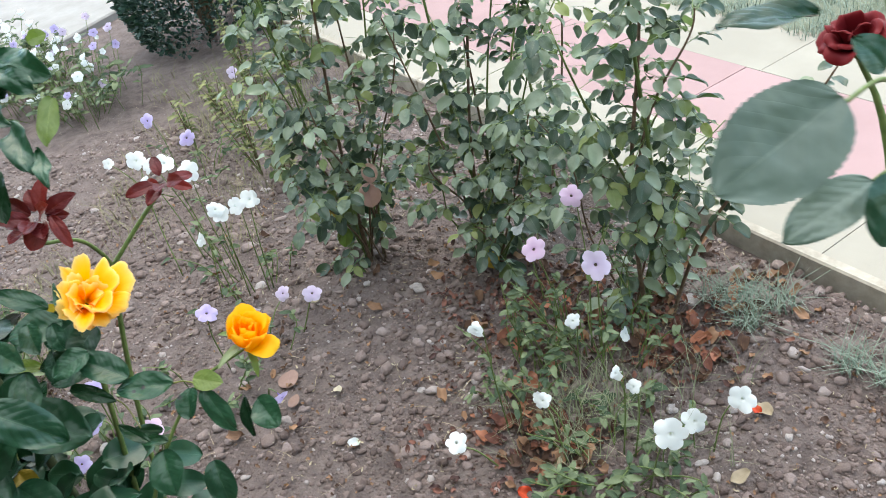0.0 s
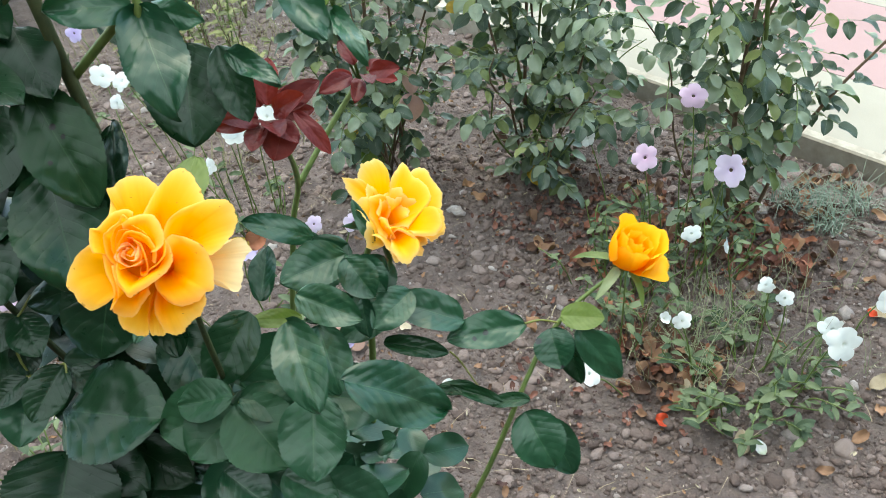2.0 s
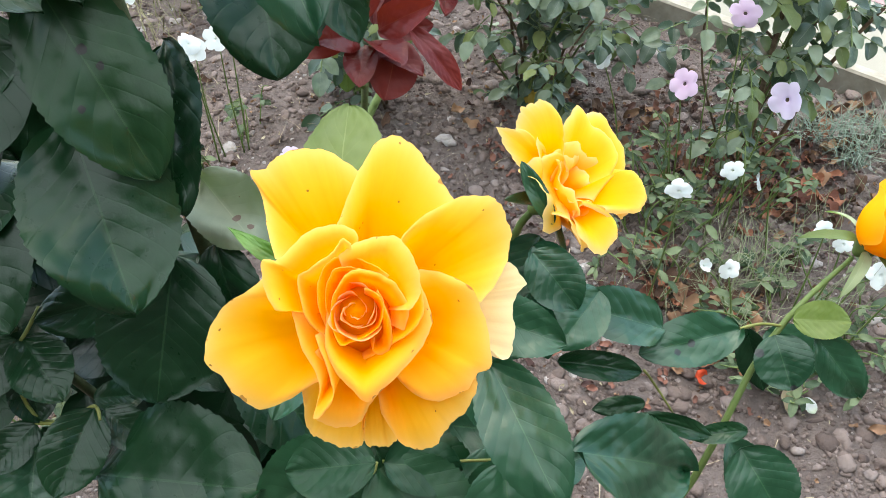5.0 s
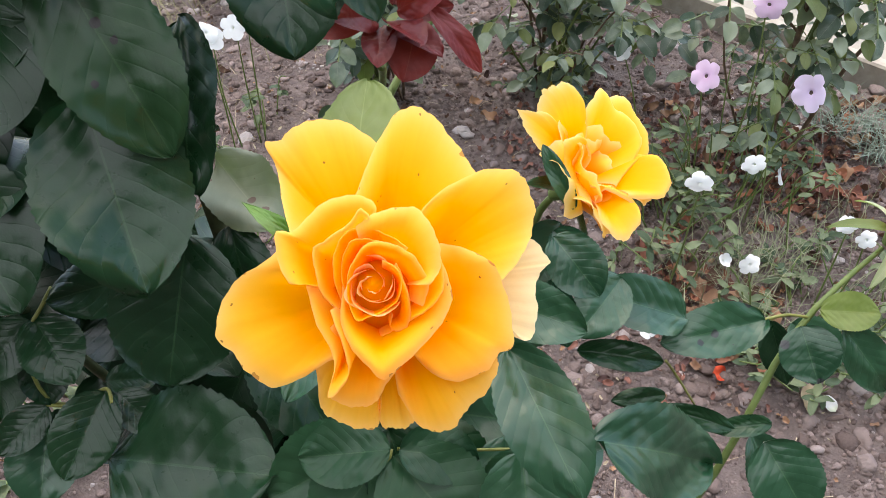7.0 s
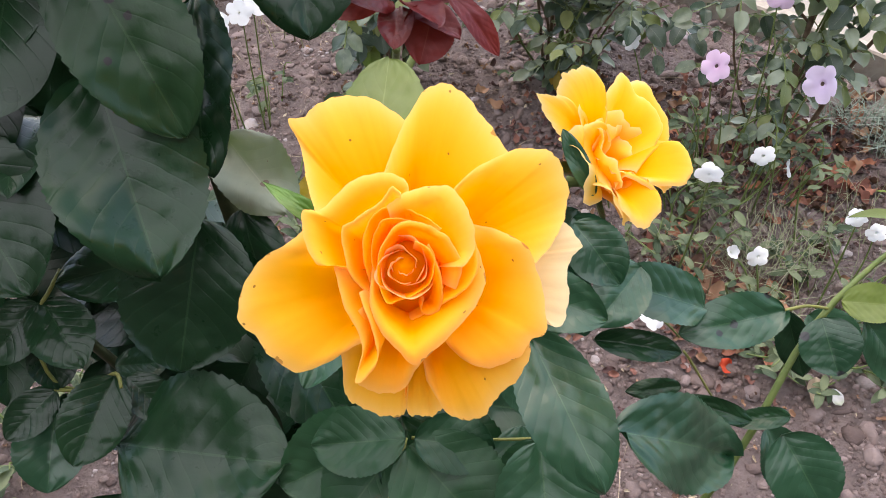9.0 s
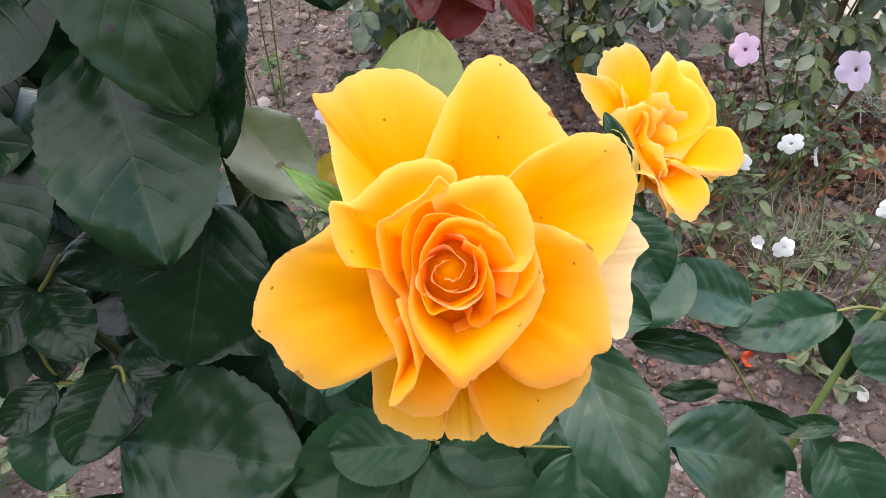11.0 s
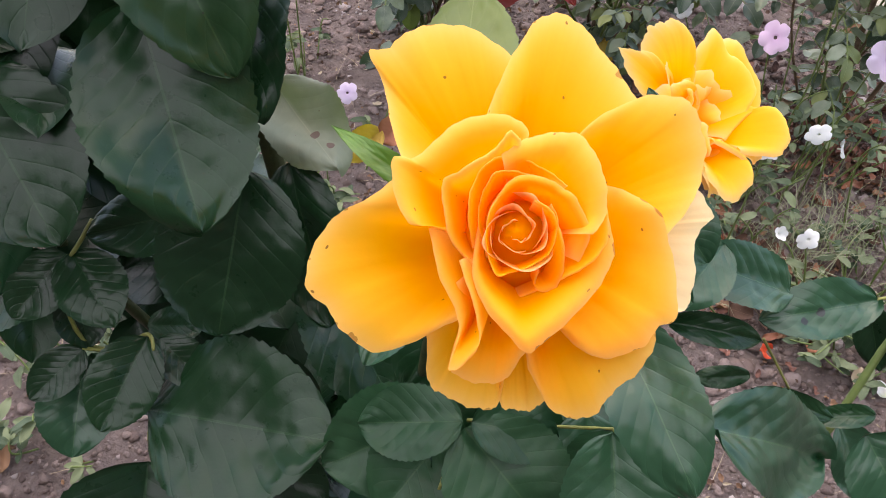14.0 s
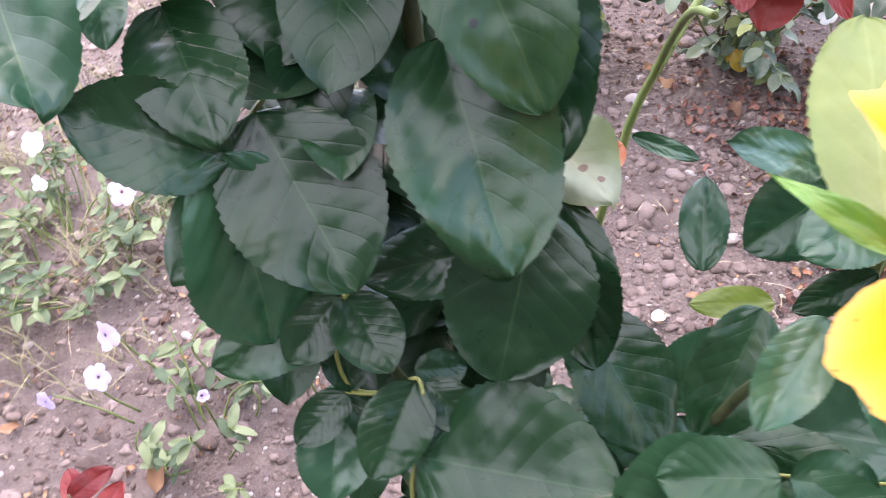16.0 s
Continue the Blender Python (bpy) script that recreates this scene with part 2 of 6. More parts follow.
LEAF_BUD_SEPAL = leaf_material("bud_sepal", (0.26, 0.30, 0.17), (0.38, 0.42, 0.28), (0.45, 0.48, 0.34), 0.6, thru=0.25)
LEAF_TAN = leaf_material("brown_dead_leaf", (0.19, 0.11, 0.085), (0.30, 0.19, 0.15), (0.32, 0.21, 0.17), 0.7, thru=0.1)
LEAF_WINE = leaf_material("rotting_leaf", (0.06, 0.028, 0.024), (0.20, 0.085, 0.06), (0.22, 0.12, 0.09), 0.8, thru=0.05, spread=0.9)
LEAF_YELLOW = leaf_material("yellowed_leaf", (0.301, 0.172, 0.0172), (0.4472, 0.3096, 0.043), (0.43, 0.344, 0.1032), 0.55, thru=0.25)
LEAF_PINK = leaf_material("pinkish_dying_leaf", (0.301, 0.1591, 0.1462), (0.4214, 0.258, 0.2365), (0.4472, 0.2924, 0.2666), 0.55, thru=0.2)
LEAF_DRY = leaf_material("dry_leaf", (0.0774, 0.0387, 0.02408), (0.2924, 0.1634, 0.0946), (0.344, 0.2236, 0.1376), 0.8, thru=0.05, spread=1.0)
LEAF_PETUNIA = leaf_material("petunia_leaf", (0.042, 0.070, 0.034), (0.140, 0.175, 0.092), (0.18, 0.215, 0.125), 0.7, spread=1.0, thru=0.2)
LEAF_BOX = leaf_material("box_leaf", (0.012, 0.036, 0.028), (0.040, 0.088, 0.066), (0.06, 0.11, 0.08), 0.4, spread=0.7)
LEAF_HERB = leaf_material("herb_leaf", (0.085, 0.095, 0.035), (0.19, 0.195, 0.075), (0.215, 0.22, 0.1), 0.7, spread=0.8)
STEM_GREEN = plain("green_stem", (0.0731, 0.1161, 0.0301), (0.1376, 0.1806, 0.0516), 60, 0.5)
STEM_YOUNG = plain("young_leaf_stalk", (0.1118, 0.129, 0.0301), (0.2064, 0.2064, 0.0602), 60, 0.5)
STEM_DARK = plain("dark_stem", (0.0258, 0.0387, 0.01548), (0.0645, 0.0731, 0.02752), 70, 0.6)
STEM_BROWN = plain("brown_stem", (0.0774, 0.0473, 0.0301), (0.172, 0.1204, 0.0774), 80, 0.8)
PETAL_OUT = petal_material("yellow_petal", (1.0, 0.35, 0.0), (1.0, 0.425, 0.0), (1.0, 0.50, 0.018), (1.0, 0.64, 0.24), thru=0.5, stops=(0.25, 0.62, 1.0), rim_from=13.0, rim_amount=0.65, specks=0.016)
PETAL_BLOWN = petal_material("blown_yellow_petal", (1.0, 0.45, 0.0), (1.0, 0.545, 0.008), (1.0, 0.61, 0.05), (1.0, 0.74, 0.36), thru=0.5, rim_from=10.0, rim_amount=0.85)
PETAL_IN = petal_material("orange_petal", (1.0, 0.42, 0.0), (1.0, 0.47, 0.003), (1.0, 0.53, 0.02), (1.0, 0.66, 0.28), thru=0.6, rim_from=26.0, rim_amount=0.6)
PETAL_HEART = petal_material("heart_petal", (1.0, 0.50, 0.02), (1.0, 0.56, 0.05), (1.0, 0.62, 0.12), (1.0, 0.74, 0.48), thru=0.6, rim_from=14.0, rim_amount=0.75)
PETAL_PALE = petal_material("faded_petal", (0.93, 0.58, 0.10), (0.94, 0.68, 0.28), (0.94, 0.74, 0.42), (0.94, 0.78, 0.5))
PETAL_BUD = petal_material("bud_petal", (1.0, 0.38, 0.002), (1.0, 0.46, 0.006), (1.0, 0.55, 0.03), (1.0, 0.58, 0.08))
PETAL_RED = petal_material("dark_red_petal", (0.04, 0.003, 0.004), (0.10, 0.005, 0.008), (0.15, 0.010, 0.012), (0.17, 0.02, 0.02), thru=0.12)
PETUNIA_WHITE = petal_material("white_petunia", (0.60, 0.66, 0.52), (0.74, 0.77, 0.76), (0.77, 0.79, 0.80), (0.80, 0.81, 0.82), rough=0.7, stops=(0.14, 0.34, 0.9))
PETUNIA_LILAC = petal_material("lilac_petunia", (0.36, 0.22, 0.42), (0.62, 0.50, 0.70), (0.70, 0.61, 0.75), (0.74, 0.66, 0.78), rough=0.7, stops=(0.14, 0.34, 0.9))
PETUNIA_PINK = petal_material("pink_petunia", (0.38, 0.16, 0.32), (0.64, 0.44, 0.62), (0.70, 0.53, 0.68), (0.72, 0.58, 0.72), rough=0.7, stops=(0.14, 0.34, 0.9))
PETUNIA_VIOLET = petal_material("violet_petunia", (0.20, 0.12, 0.40), (0.44, 0.36, 0.66), (0.55, 0.48, 0.72), (0.58, 0.53, 0.73), rough=0.7, stops=(0.14, 0.34, 0.9))
THROAT = plain("flower_throat", (0.043, 0.0172, 0.043), (0.1032, 0.086, 0.0344), 200, 0.8)
SOIL, CLOD = soil_material(), clod_material()
CREAM = slab_material("cream_slab", (0.235, 0.212, 0.170), (0.300, 0.274, 0.224))
PINK = slab_material("pink_slab", (0.245, 0.150, 0.145), (0.305, 0.195, 0.190))
KERB = plain("kerb_concrete", (0.27, 0.235, 0.19), (0.40, 0.36, 0.295), 30, 0.9, 0.4)
CONCRETE = plain("pale_concrete", (0.21, 0.195, 0.18), (0.28, 0.265, 0.245), 6, 0.9, 0.3)
GRASS = plain("grass_soil", (0.0774, 0.0946, 0.0602), (0.172, 0.1806, 0.129), 14, 0.9, 0.6, 0.01)
BLADE = plain("grass_blade", (0.1462, 0.1892, 0.1462), (0.2752, 0.3182, 0.2494), 12, 0.7, 0.1)
TUFT = plain("grey_green_blade", (0.1118, 0.1548, 0.1118), (0.2322, 0.2752, 0.215), 30, 0.7, 0.1)
STRAW = plain("straw", (0.258, 0.1978, 0.1204), (0.4472, 0.3698, 0.258), 30, 0.8, 0.1)
PETAL_FALLEN = plain("fallen_red_petal", (0.38, 0.035, 0.015), (0.62, 0.09, 0.03), 60, 0.6)


# ---------------------------------------------------------------- mesh helpers
def rot_to(axis, up):
    """A turn whose y runs along axis and whose z is as near up as it can be."""
    y = Vector(axis).normalized()
    x = y.cross(Vector(up))
    x = x.normalized() if x.length > 1e-6 else y.orthogonal().normalized()
    return Matrix((x, y, x.cross(y))).transposed()


def mesh_from(name, verts, faces, mat, uvs=None, smooth=True):
    me = bpy.data.meshes.new(name)
    me.from_pydata([tuple(v) for v in verts], [], faces)
    if uvs is not None:
        layer = me.uv_layers.new(name="UVMap")
        for loop in me.loops:
            layer.data[loop.index].uv = uvs[loop.vertex_index]
    me.polygons.foreach_set("use_smooth", [smooth] * len(me.polygons))
    me.materials.append(mat)
    me.update()
    return me


def part(name, me, parent, label="", m=None):
    ob = new(name, me)
    ob.parent = parent
    if m is not None:
        ob.matrix_basis = m
    return tagged(ob, label)


def thing(name, at, label, category, group="", kind=""):
    ob = new(name)
    ob.location = at
    return tagged(ob, label, category, group, kind)


def grid_faces(nu, nv):
    return [(j * (nu + 1) + i, j * (nu + 1) + i + 1, (j + 1) * (nu + 1) + i + 1, (j + 1) * (nu + 1) + i) for j in range(nv) for i in range(nu)]


def leaf_mesh(mat, length, width, fold=0.25, bend=0.3, wave=0.05, teeth=14, seed=0, nu=14, nv=54, peak=0.47, sway=0.0, point=1.0, quilt=0.004):
    """A toothed leaflet along +y from its base, face up +z. fold: how far the halves rise; bend: how far the tip drops; quilt: how far the blade puffs up between its side veins."""
    rng = random.Random(seed)
    ph, ph2 = rng.random() * 6.28, rng.random() * 6.28
    verts, uvs = [], []
    for j in range(nv + 1):
        v = j / nv
        s = (peak - v) / peak if v < peak else (v - peak) / (1 - peak)
        hw = max(1 - s * s, 0.0) ** (0.50 if v < peak else 0.70 * point)
        tooth = 1.0 - 0.045 * ((v * teeth + 0.2) % 1.0) if 0.05 < v < 0.985 else 1.0
        for i in range(nu + 1):
            u = -1 + 2 * i / nu
            au = abs(u)
            edge = tooth if au > 0.99 else 1.0
            x = u * hw * edge * width / 2
            run = (v * 8 - au * 2.6 + 0.12 * math.sin(v * 5 + ph)) % 1.0
            puff = quilt * length * (1 - (2 * run - 1) ** 2) * min(1.0, 4 * au) * (1 - au**5)
            z = fold * abs(x) - bend * length * v * v * 0.5 + puff
            z += wave * length * (u * u) * math.sin(v * 9 + ph + (1.6 if u > 0 else 0)) * 0.5 + wave * length * 0.35 * math.sin(v * 5 + u * 2.2 + ph2)
            z += 0.024 * length * noise.noise((u * 1.3 + seed, v * 3.2, seed * 0.37)) + 0.014 * length * noise.noise((u * 2.6 + seed, v * 5.4, seed * 0.61)) + 0.006 * length * noise.noise((u * 7.0 + seed, v * 14.0, seed * 0.83))
            verts.append((x + sway * length * v * v, length * v * (1 - 0.12 * abs(bend) * v), z))
            uvs.append((u * 0.5 + 0.5, v))
    return mesh_from("leaf", verts, grid_faces(nu, nv), mat, uvs)


LEAF_COUNT = [0]


def leaf(parent, base, tip, width, up, mat=None, fold=0.22, bend=0.25, wave=0.05, name="leaf", label="", sway=0.0, peak=0.48, teeth=18, point=1.0):
    """One placed leaflet as a part, from base to tip in the world, its face towards up."""
    LEAF_COUNT[0] += 1
    b, t = Vector(base), Vector(tip)
    me = leaf_mesh(mat or LEAF_DARK, (t - b).length, width, fold, bend, wave, teeth, 100 + LEAF_COUNT[0], sway=sway, peak=peak, point=point, quilt=random.Random(LEAF_COUNT[0]).uniform(0.003, 0.0075), nu=20, nv=72)
    axis = (t - b).normalized()
    r = rot_to(axis, up)
    lift = math.atan(bend * 0.5)
    m = Matrix.Translation(b - parent.location) @ r.to_4x4() @ Matrix.Rotation(lift, 4, "X")
    return part(name, me, parent, label, m)


def tube_mesh(name, points, radii, mat, sides=7, thorns=0, seed=0):
    """A tapered stem through the points; thorns: how many prickles it bears."""
    rng = random.Random(seed)
    pts = [Vector(p) for p in points]
    fine = []
    n = len(pts)
    for k in range(n - 1):
        p0, p1, p2, p3 = pts[max(k - 1, 0)], pts[k], pts[k + 1], pts[min(k + 2, n - 1)]
        for s in range(5):
            t = s / 5
            q = 0.5 * (2 * p1 + (p2 - p0) * t + (2 * p0 - 5 * p1 + 4 * p2 - p3) * t * t + (3 * p1 - p0 - 3 * p2 + p3) * t**3)
            fine.append((q, radii[k] + (radii[k + 1] - radii[k]) * t))
    fine.append((pts[-1], radii[-1]))
    verts, faces = [], []
    ref = Vector((0.3, 0.9, 0.1))
    for k, (q, r) in enumerate(fine):
        d = (fine[min(k + 1, len(fine) - 1)][0] - fine[max(k - 1, 0)][0]).normalized()
        x = d.cross(ref).normalized()
        y = d.cross(x)
        for s in range(sides):
            a = 2 * math.pi * s / sides
            verts.append(q + (x * math.cos(a) + y * math.sin(a)) * r * (1 + 0.08 * rng.uniform(-1, 1)))
    for k in range(len(fine) - 1):
        for s in range(sides):
            a, b = k * sides + s, k * sides + (s + 1) % sides
            faces.append((a, b, b + sides, a + sides))
    faces.append(tuple(range(sides))[::-1])
    faces.append(tuple(range(len(verts) - sides, len(verts))))
    for _ in range(thorns):
        q, r = fine[rng.randrange(len(fine))]
        o = Vector((rng.uniform(-1, 1), rng.uniform(-1, 1), rng.uniform(-0.2, 0.3))).normalized()
        side = o.orthogonal().normalized()
        i = len(verts)
        w = r * 0.9
        verts += [q + side * w * 0.4, q - side * w * 0.4, q + side.cross(o) * w, q - side.cross(o) * w, q + o * (r + 0.0055) - Vector((0, 0, 0.0015))]
        faces += [(i, i + 2, i + 4), (i + 2, i + 1, i + 4), (i + 1, i + 3, i + 4), (i + 3, i, i + 4)]
    return mesh_from(name, verts, faces, mat)


def stem(parent, points, r0, r1, mat=None, thorns=0, name="stem", seed=0, label=""):
    loc = parent.location
    n = len(points)
    radii = [r0 + (r1 - r0) * k / (n - 1) for k in range(n)]
    return part(name, tube_mesh(name, [Vector(p) - loc for p in points], radii, mat or STEM_GREEN, thorns=thorns, seed=seed), parent, label)


def bez(p, t):
    a, b, c, d = p
    s = 1 - t
    return tuple(s**3 * a[k] + 3 * s * s * t * b[k] + 3 * s * t * t * c[k] + t**3 * d[k] for k in (0, 1))


def petal_mesh(mat, az, curve, half, cup0, cup1, lip=0.002, wave=0.0012, point=0.0, seed=0, skew=0.0, nu=18, nv=22, peak=0.6, nick=0.0, round_=0.38, tilt=0.0):
    """A petal in a flower's frame (z along its axis). curve: four (radius, height) points of its middle line; half: half its width;
    cup0, cup1: how its sides curl in at base and tip (1/m); lip: how far its rim rolls back; point: a drawn-out tip; round_: how far its corners fall short of its tip; tilt: one corner longer than the other."""
    rng = random.Random(seed)
    ph = [rng.random() * 6.28 for _ in range(6)]
    ca, sa = math.cos(az), math.sin(az)
    verts, uvs = [], []
    for j in range(nv + 1):
        row = 1 - (1 - j / nv) ** 1.25
        for i in range(nu + 1):
            u = -1 + 2 * i / nu
            au = abs(u)
            v = row * (1 - round_ * (1 - (1 - au**2.4) ** 0.42) + point * 0.10 * (1 - au) ** 1.5 - point * 0.07)
            v *= 1 + tilt * u * row * row
            v *= 1 + nick * row**6 * (0.026 * math.sin(u * 7 + ph[4]) + 0.014 * math.sin(u * 17 + ph[5]))
            r, z = bez(curve, v)
            r1, z1 = bez(curve, v + 0.01)
            r0, z0 = bez(curve, max(v - 0.01, 0.0))
            tr, tz = r1 - r0, z1 - z0
            ln = math.hypot(tr, tz) or 1.0
            nr, nz = -tz / ln, tr / ln
            if v < peak:
                hw = half * (0.22 + 0.78 * math.sin(v / peak * math.pi / 2))
            else:
                hw = half * (1 - 0.05 * max(0.0, (v - peak) / (1 - peak)) ** 2)
            kap = cup0 + (cup1 - cup0) * v
            s = u * hw
            phi = kap * s
            lat = math.sin(phi) / kap if abs(kap) > 1e-3 else s
            inn = (1 - math.cos(phi)) / kap if abs(kap) > 1e-3 else 0.0
            edge = max(0.0, au - 0.5) / 0.5
            top = max(0.0, row - 0.70) / 0.30
            roll = lip * (edge**2 * v + top**2) * (1 + 0.6 * math.sin(u * 2.6 + ph[0]))
            w = wave * v * (math.sin(u * 3.3 + ph[1] + v * 3) + 0.6 * edge * math.sin(v * 11 + ph[2] + 2 * u) + 0.5 * top * math.sin(u * 8 + ph[3]))
            off = inn - roll + w
            rr, zz = r + nr * off, z + nz * off
            lat += skew * v * v
            verts.append((ca * rr - sa * lat, sa * rr + ca * lat, zz))
            uvs.append((u * 0.5 + 0.5, row))
    return mesh_from("petal", verts, grid_faces(nu, nv), mat, uvs)


# ---------------------------------------------------------------- the setting
ALONG = Vector((-0.468, 0.884, 0.0)).normalized()
ACROSS = Vector((0.884, 0.468, 0.0)).normalized()
KERB_AT, PINK_AT, CREAM_AT, GRASS_AT, PAVE_Z = 1.635, 1.955, 2.40, 2.715, 0.05


def path_point(a, n, z):
    """a metres along the path, n metres across from the origin."""
    return ALONG * a + ACROSS * n + Vector((0, 0, z))


def ground_height(x, y):
    n = ACROSS.x * x + ACROSS.y * y
    if n > KERB_AT - 0.02:
        return PAVE_Z - 0.07 if n < GRASS_AT else PAVE_Z - 0.006
    far = max(0.0, math.hypot(x, y - 2) - 4.0)
    if far > 6:
        return -0.02
    h = 0.016 * noise.noise((x * 2.1, y * 2.1, 0.3)) + 0.010 * noise.noise((x * 7, y * 7, 1.7)) + 0.005 * noise.noise((x * 22, y * 22, 4.1)) + 0.003 * noise.noise((x * 55, y * 55, 9.0))
    return h * (1 - min(far / 6, 1.0))


def build_ground():
    inner = lambda a, b, s: list(np.arange(a, b, s))
    xs = [-400, -150, -60, -25, -12, -7, -5] + inner(-4, -1.4, 0.08) + inner(-1.4, 1.5, 0.016) + inner(1.5, 4, 0.1) + [5, 7, 12, 25, 60, 150, 400]
    ys = [-400, -150, -60, -25, -12, -6, -3] + inner(-2, 0.6, 0.1) + inner(0.6, 2.7, 0.016) + inner(2.7, 6.5, 0.06) + [7, 8, 12, 25, 60, 150, 400]
    verts = [(x, y, ground_height(x, y)) for y in ys for x in xs]
    faces = grid_faces(len(xs) - 1, len(ys) - 1)
    me = mesh_from("ground", verts, faces, SOIL)
    me.materials.append(GRASS)
    for p in me.polygons:
        c = p.center
        if ACROSS.dot(c) > GRASS_AT - 0.02 or abs(c.x) > 6 or c.y > 8 or c.y < -3:
            p.material_index = 1
    return tagged(new("ground", me), "bare brown crumbly garden soil with clods and litter", "soil", kind="structure")


build_ground()


def slab_mesh(name, la, wn, h, mat, bev=0.006):
    bm = bmesh.new()
    bmesh.ops.create_cube(bm, size=1.0)
    bmesh.ops.scale(bm, vec=(la, wn, h), verts=bm.verts)
    bmesh.ops.bevel(bm, geom=list(bm.edges), offset=bev, segments=1, affect="EDGES")
    me = bpy.data.meshes.new(name)
    bm.to_mesh(me)
    bm.free()
    me.materials.append(mat)
    return me


MORTAR = plain("mortar", (0.2236, 0.1935, 0.1548), (0.2924, 0.258, 0.2064), 40, 0.9, 0.3)


def build_paving():
    rng = random.Random(5)
    turn = Matrix.Rotation(math.atan2(ALONG.y, ALONG.x), 4, "Z")
    pave = tagged(new("pavement"), "garden path of cream and pink concrete slabs", "path", kind="structure")
    bed = slab_mesh("path_bed", 14, GRASS_AT - KERB_AT + 0.04, 0.03, MORTAR)
    part("path_bed", bed, pave, "grey mortar bed under the slabs", Matrix.Translation(path_point(1.5, (KERB_AT + GRASS_AT) / 2 + 0.03, PAVE_Z - 0.024)) @ turn)
    for mat, n0, n1, step in ((CREAM, KERB_AT + 0.03, PINK_AT, 0.60), (PINK, PINK_AT, CREAM_AT, 0.90), (CREAM, CREAM_AT, GRASS_AT, 0.60)):
        me = slab_mesh("slab", step - 0.0015, n1 - n0 - 0.0015, 0.035, mat, 0.0008)
        for k in range(int(13 / step)):
            m = Matrix.Translation(path_point(-4.6 + k * step + 0.21 * n0, (n0 + n1) / 2, PAVE_Z - 0.0175 + rng.uniform(-0.0012, 0.0012))) @ turn @ Matrix.Rotation(rng.uniform(-0.003, 0.003), 4, "X")
            part("slab", me, pave, "", m)
    kerb = tagged(new("kerb"), "low grey concrete kerb between soil bed and path", "kerb", kind="structure")
    me = slab_mesh("kerb_stone", 0.495, 0.036, 0.20, KERB, 0.005)
    for k in range(26):
        part("kerb_stone", me, kerb, "", Matrix.Translation(path_point(-4.6 + k * 0.5, KERB_AT + 0.018, PAVE_Z - 0.098 + rng.uniform(-0.003, 0.003))) @ turn)
    # pale concrete yard beyond the bed
    yard = slab_mesh("yard", 9.0, 3.0, 0.06, CONCRETE, 0.01)
    ob = new("pavement_yard", yard)
    ob.matrix_world = Matrix.Translation((-5.3, 7.6, 0.01)) @ Matrix.Rotation(radians(-33), 4, "Z")
    tagged(ob, "pale concrete yard beyond the flower bed", "yard", kind="structure")


build_paving()

# Unseen plain walls added south and west to block skylight and darken the leaves
BLOCKER_WALL = plain("blocker_wall_grey", (0.0946, 0.0903, 0.0817), (0.1376, 0.129, 0.1161), 5, 0.9, 0.3)
for wname, size, at in (("wall_south", (9.0, 0.25, 3.2), (-2.1, -1.45, 1.55)), ("wall_west", (0.25, 3.6, 3.2), (-3.3, 0.1, 1.55))):
    me = slab_mesh(wname, *size, BLOCKER_WALL, 0.01)
    ob = new(wname, me)
    ob.location = at
    tagged(ob, "unseen plain grey wall added to block skylight", "wall", kind="structure")


def scatter_clods():
    """Crumbs and rounded clods of soil, thick where the camera passes and thinner away."""
    rng = np.random.default_rng(3)
    shapes = []
    for level in (1, 2):
        bm = bmesh.new()
        bmesh.ops.create_icosphere(bm, subdivisions=level, radius=1.0)
        bm.verts.index_update()
        shapes.append((np.array([v.co[:] for v in bm.verts]), np.array([[v.index for v in f.verts] for f in bm.faces])))
        bm.free()
    verts, faces = [], []
    count = 0
    for k in range(76000):
        x, y = rng.uniform(-1.6, 1.25), 0.75 + rng.uniform(0, 1) ** 1.3 * 2.6
        if ACROSS.x * x + ACROSS.y * y > KERB_AT - 0.02:
            continue
        dense = 0.5 + 0.5 * noise.noise((x * 2.3, y * 2.3, 7.7)) + 0.25 * (x > -0.1)
        if rng.uniform(0, 1) > dense + 0.25:
            continue
        s = 0.0020 + 0.0038 * rng.uniform() ** 2.0 + (0.011 * rng.uniform() ** 1.7 if rng.uniform() > 0.84 else 0)
        ball, tri = shapes[1 if s > 0.0065 else 0]
        lump = 1 + 0.30 * rng.uniform(-1, 1, (len(ball), 1)) * (1.0 if s <= 0.0065 else 0.55)
        if s > 0.0065:
            way = rng.normal(0, 1, (4, 3))
            lump = lump + 0.30 * np.sin(ball @ way.T * 1.8 + rng.uniform(0, 6, 4)).sum(1, keepdims=True) * 0.6
        pts = ball * lump * s * rng.uniform(0.7, 1.35, (1, 3)) * (1, 1, 0.66)
        a = rng.uniform(0, 6.28)
        c, d = math.cos(a), math.sin(a)
        pts = pts @ np.array([[c, d, 0], [-d, c, 0], [0, 0, 1]])
        verts.append(pts + (x, y, ground_height(x, y) + s * 0.06))
        faces.append(tri + count)
        count += len(ball)
    me = mesh_from("soil_clods", np.concatenate(verts).tolist(), np.concatenate(faces).tolist(), CLOD, smooth=True)
    tagged(new("soil_clods", me), "loose red-brown soil crumbs and rounded clods", "soil clods", kind="stuff")


scatter_clods()


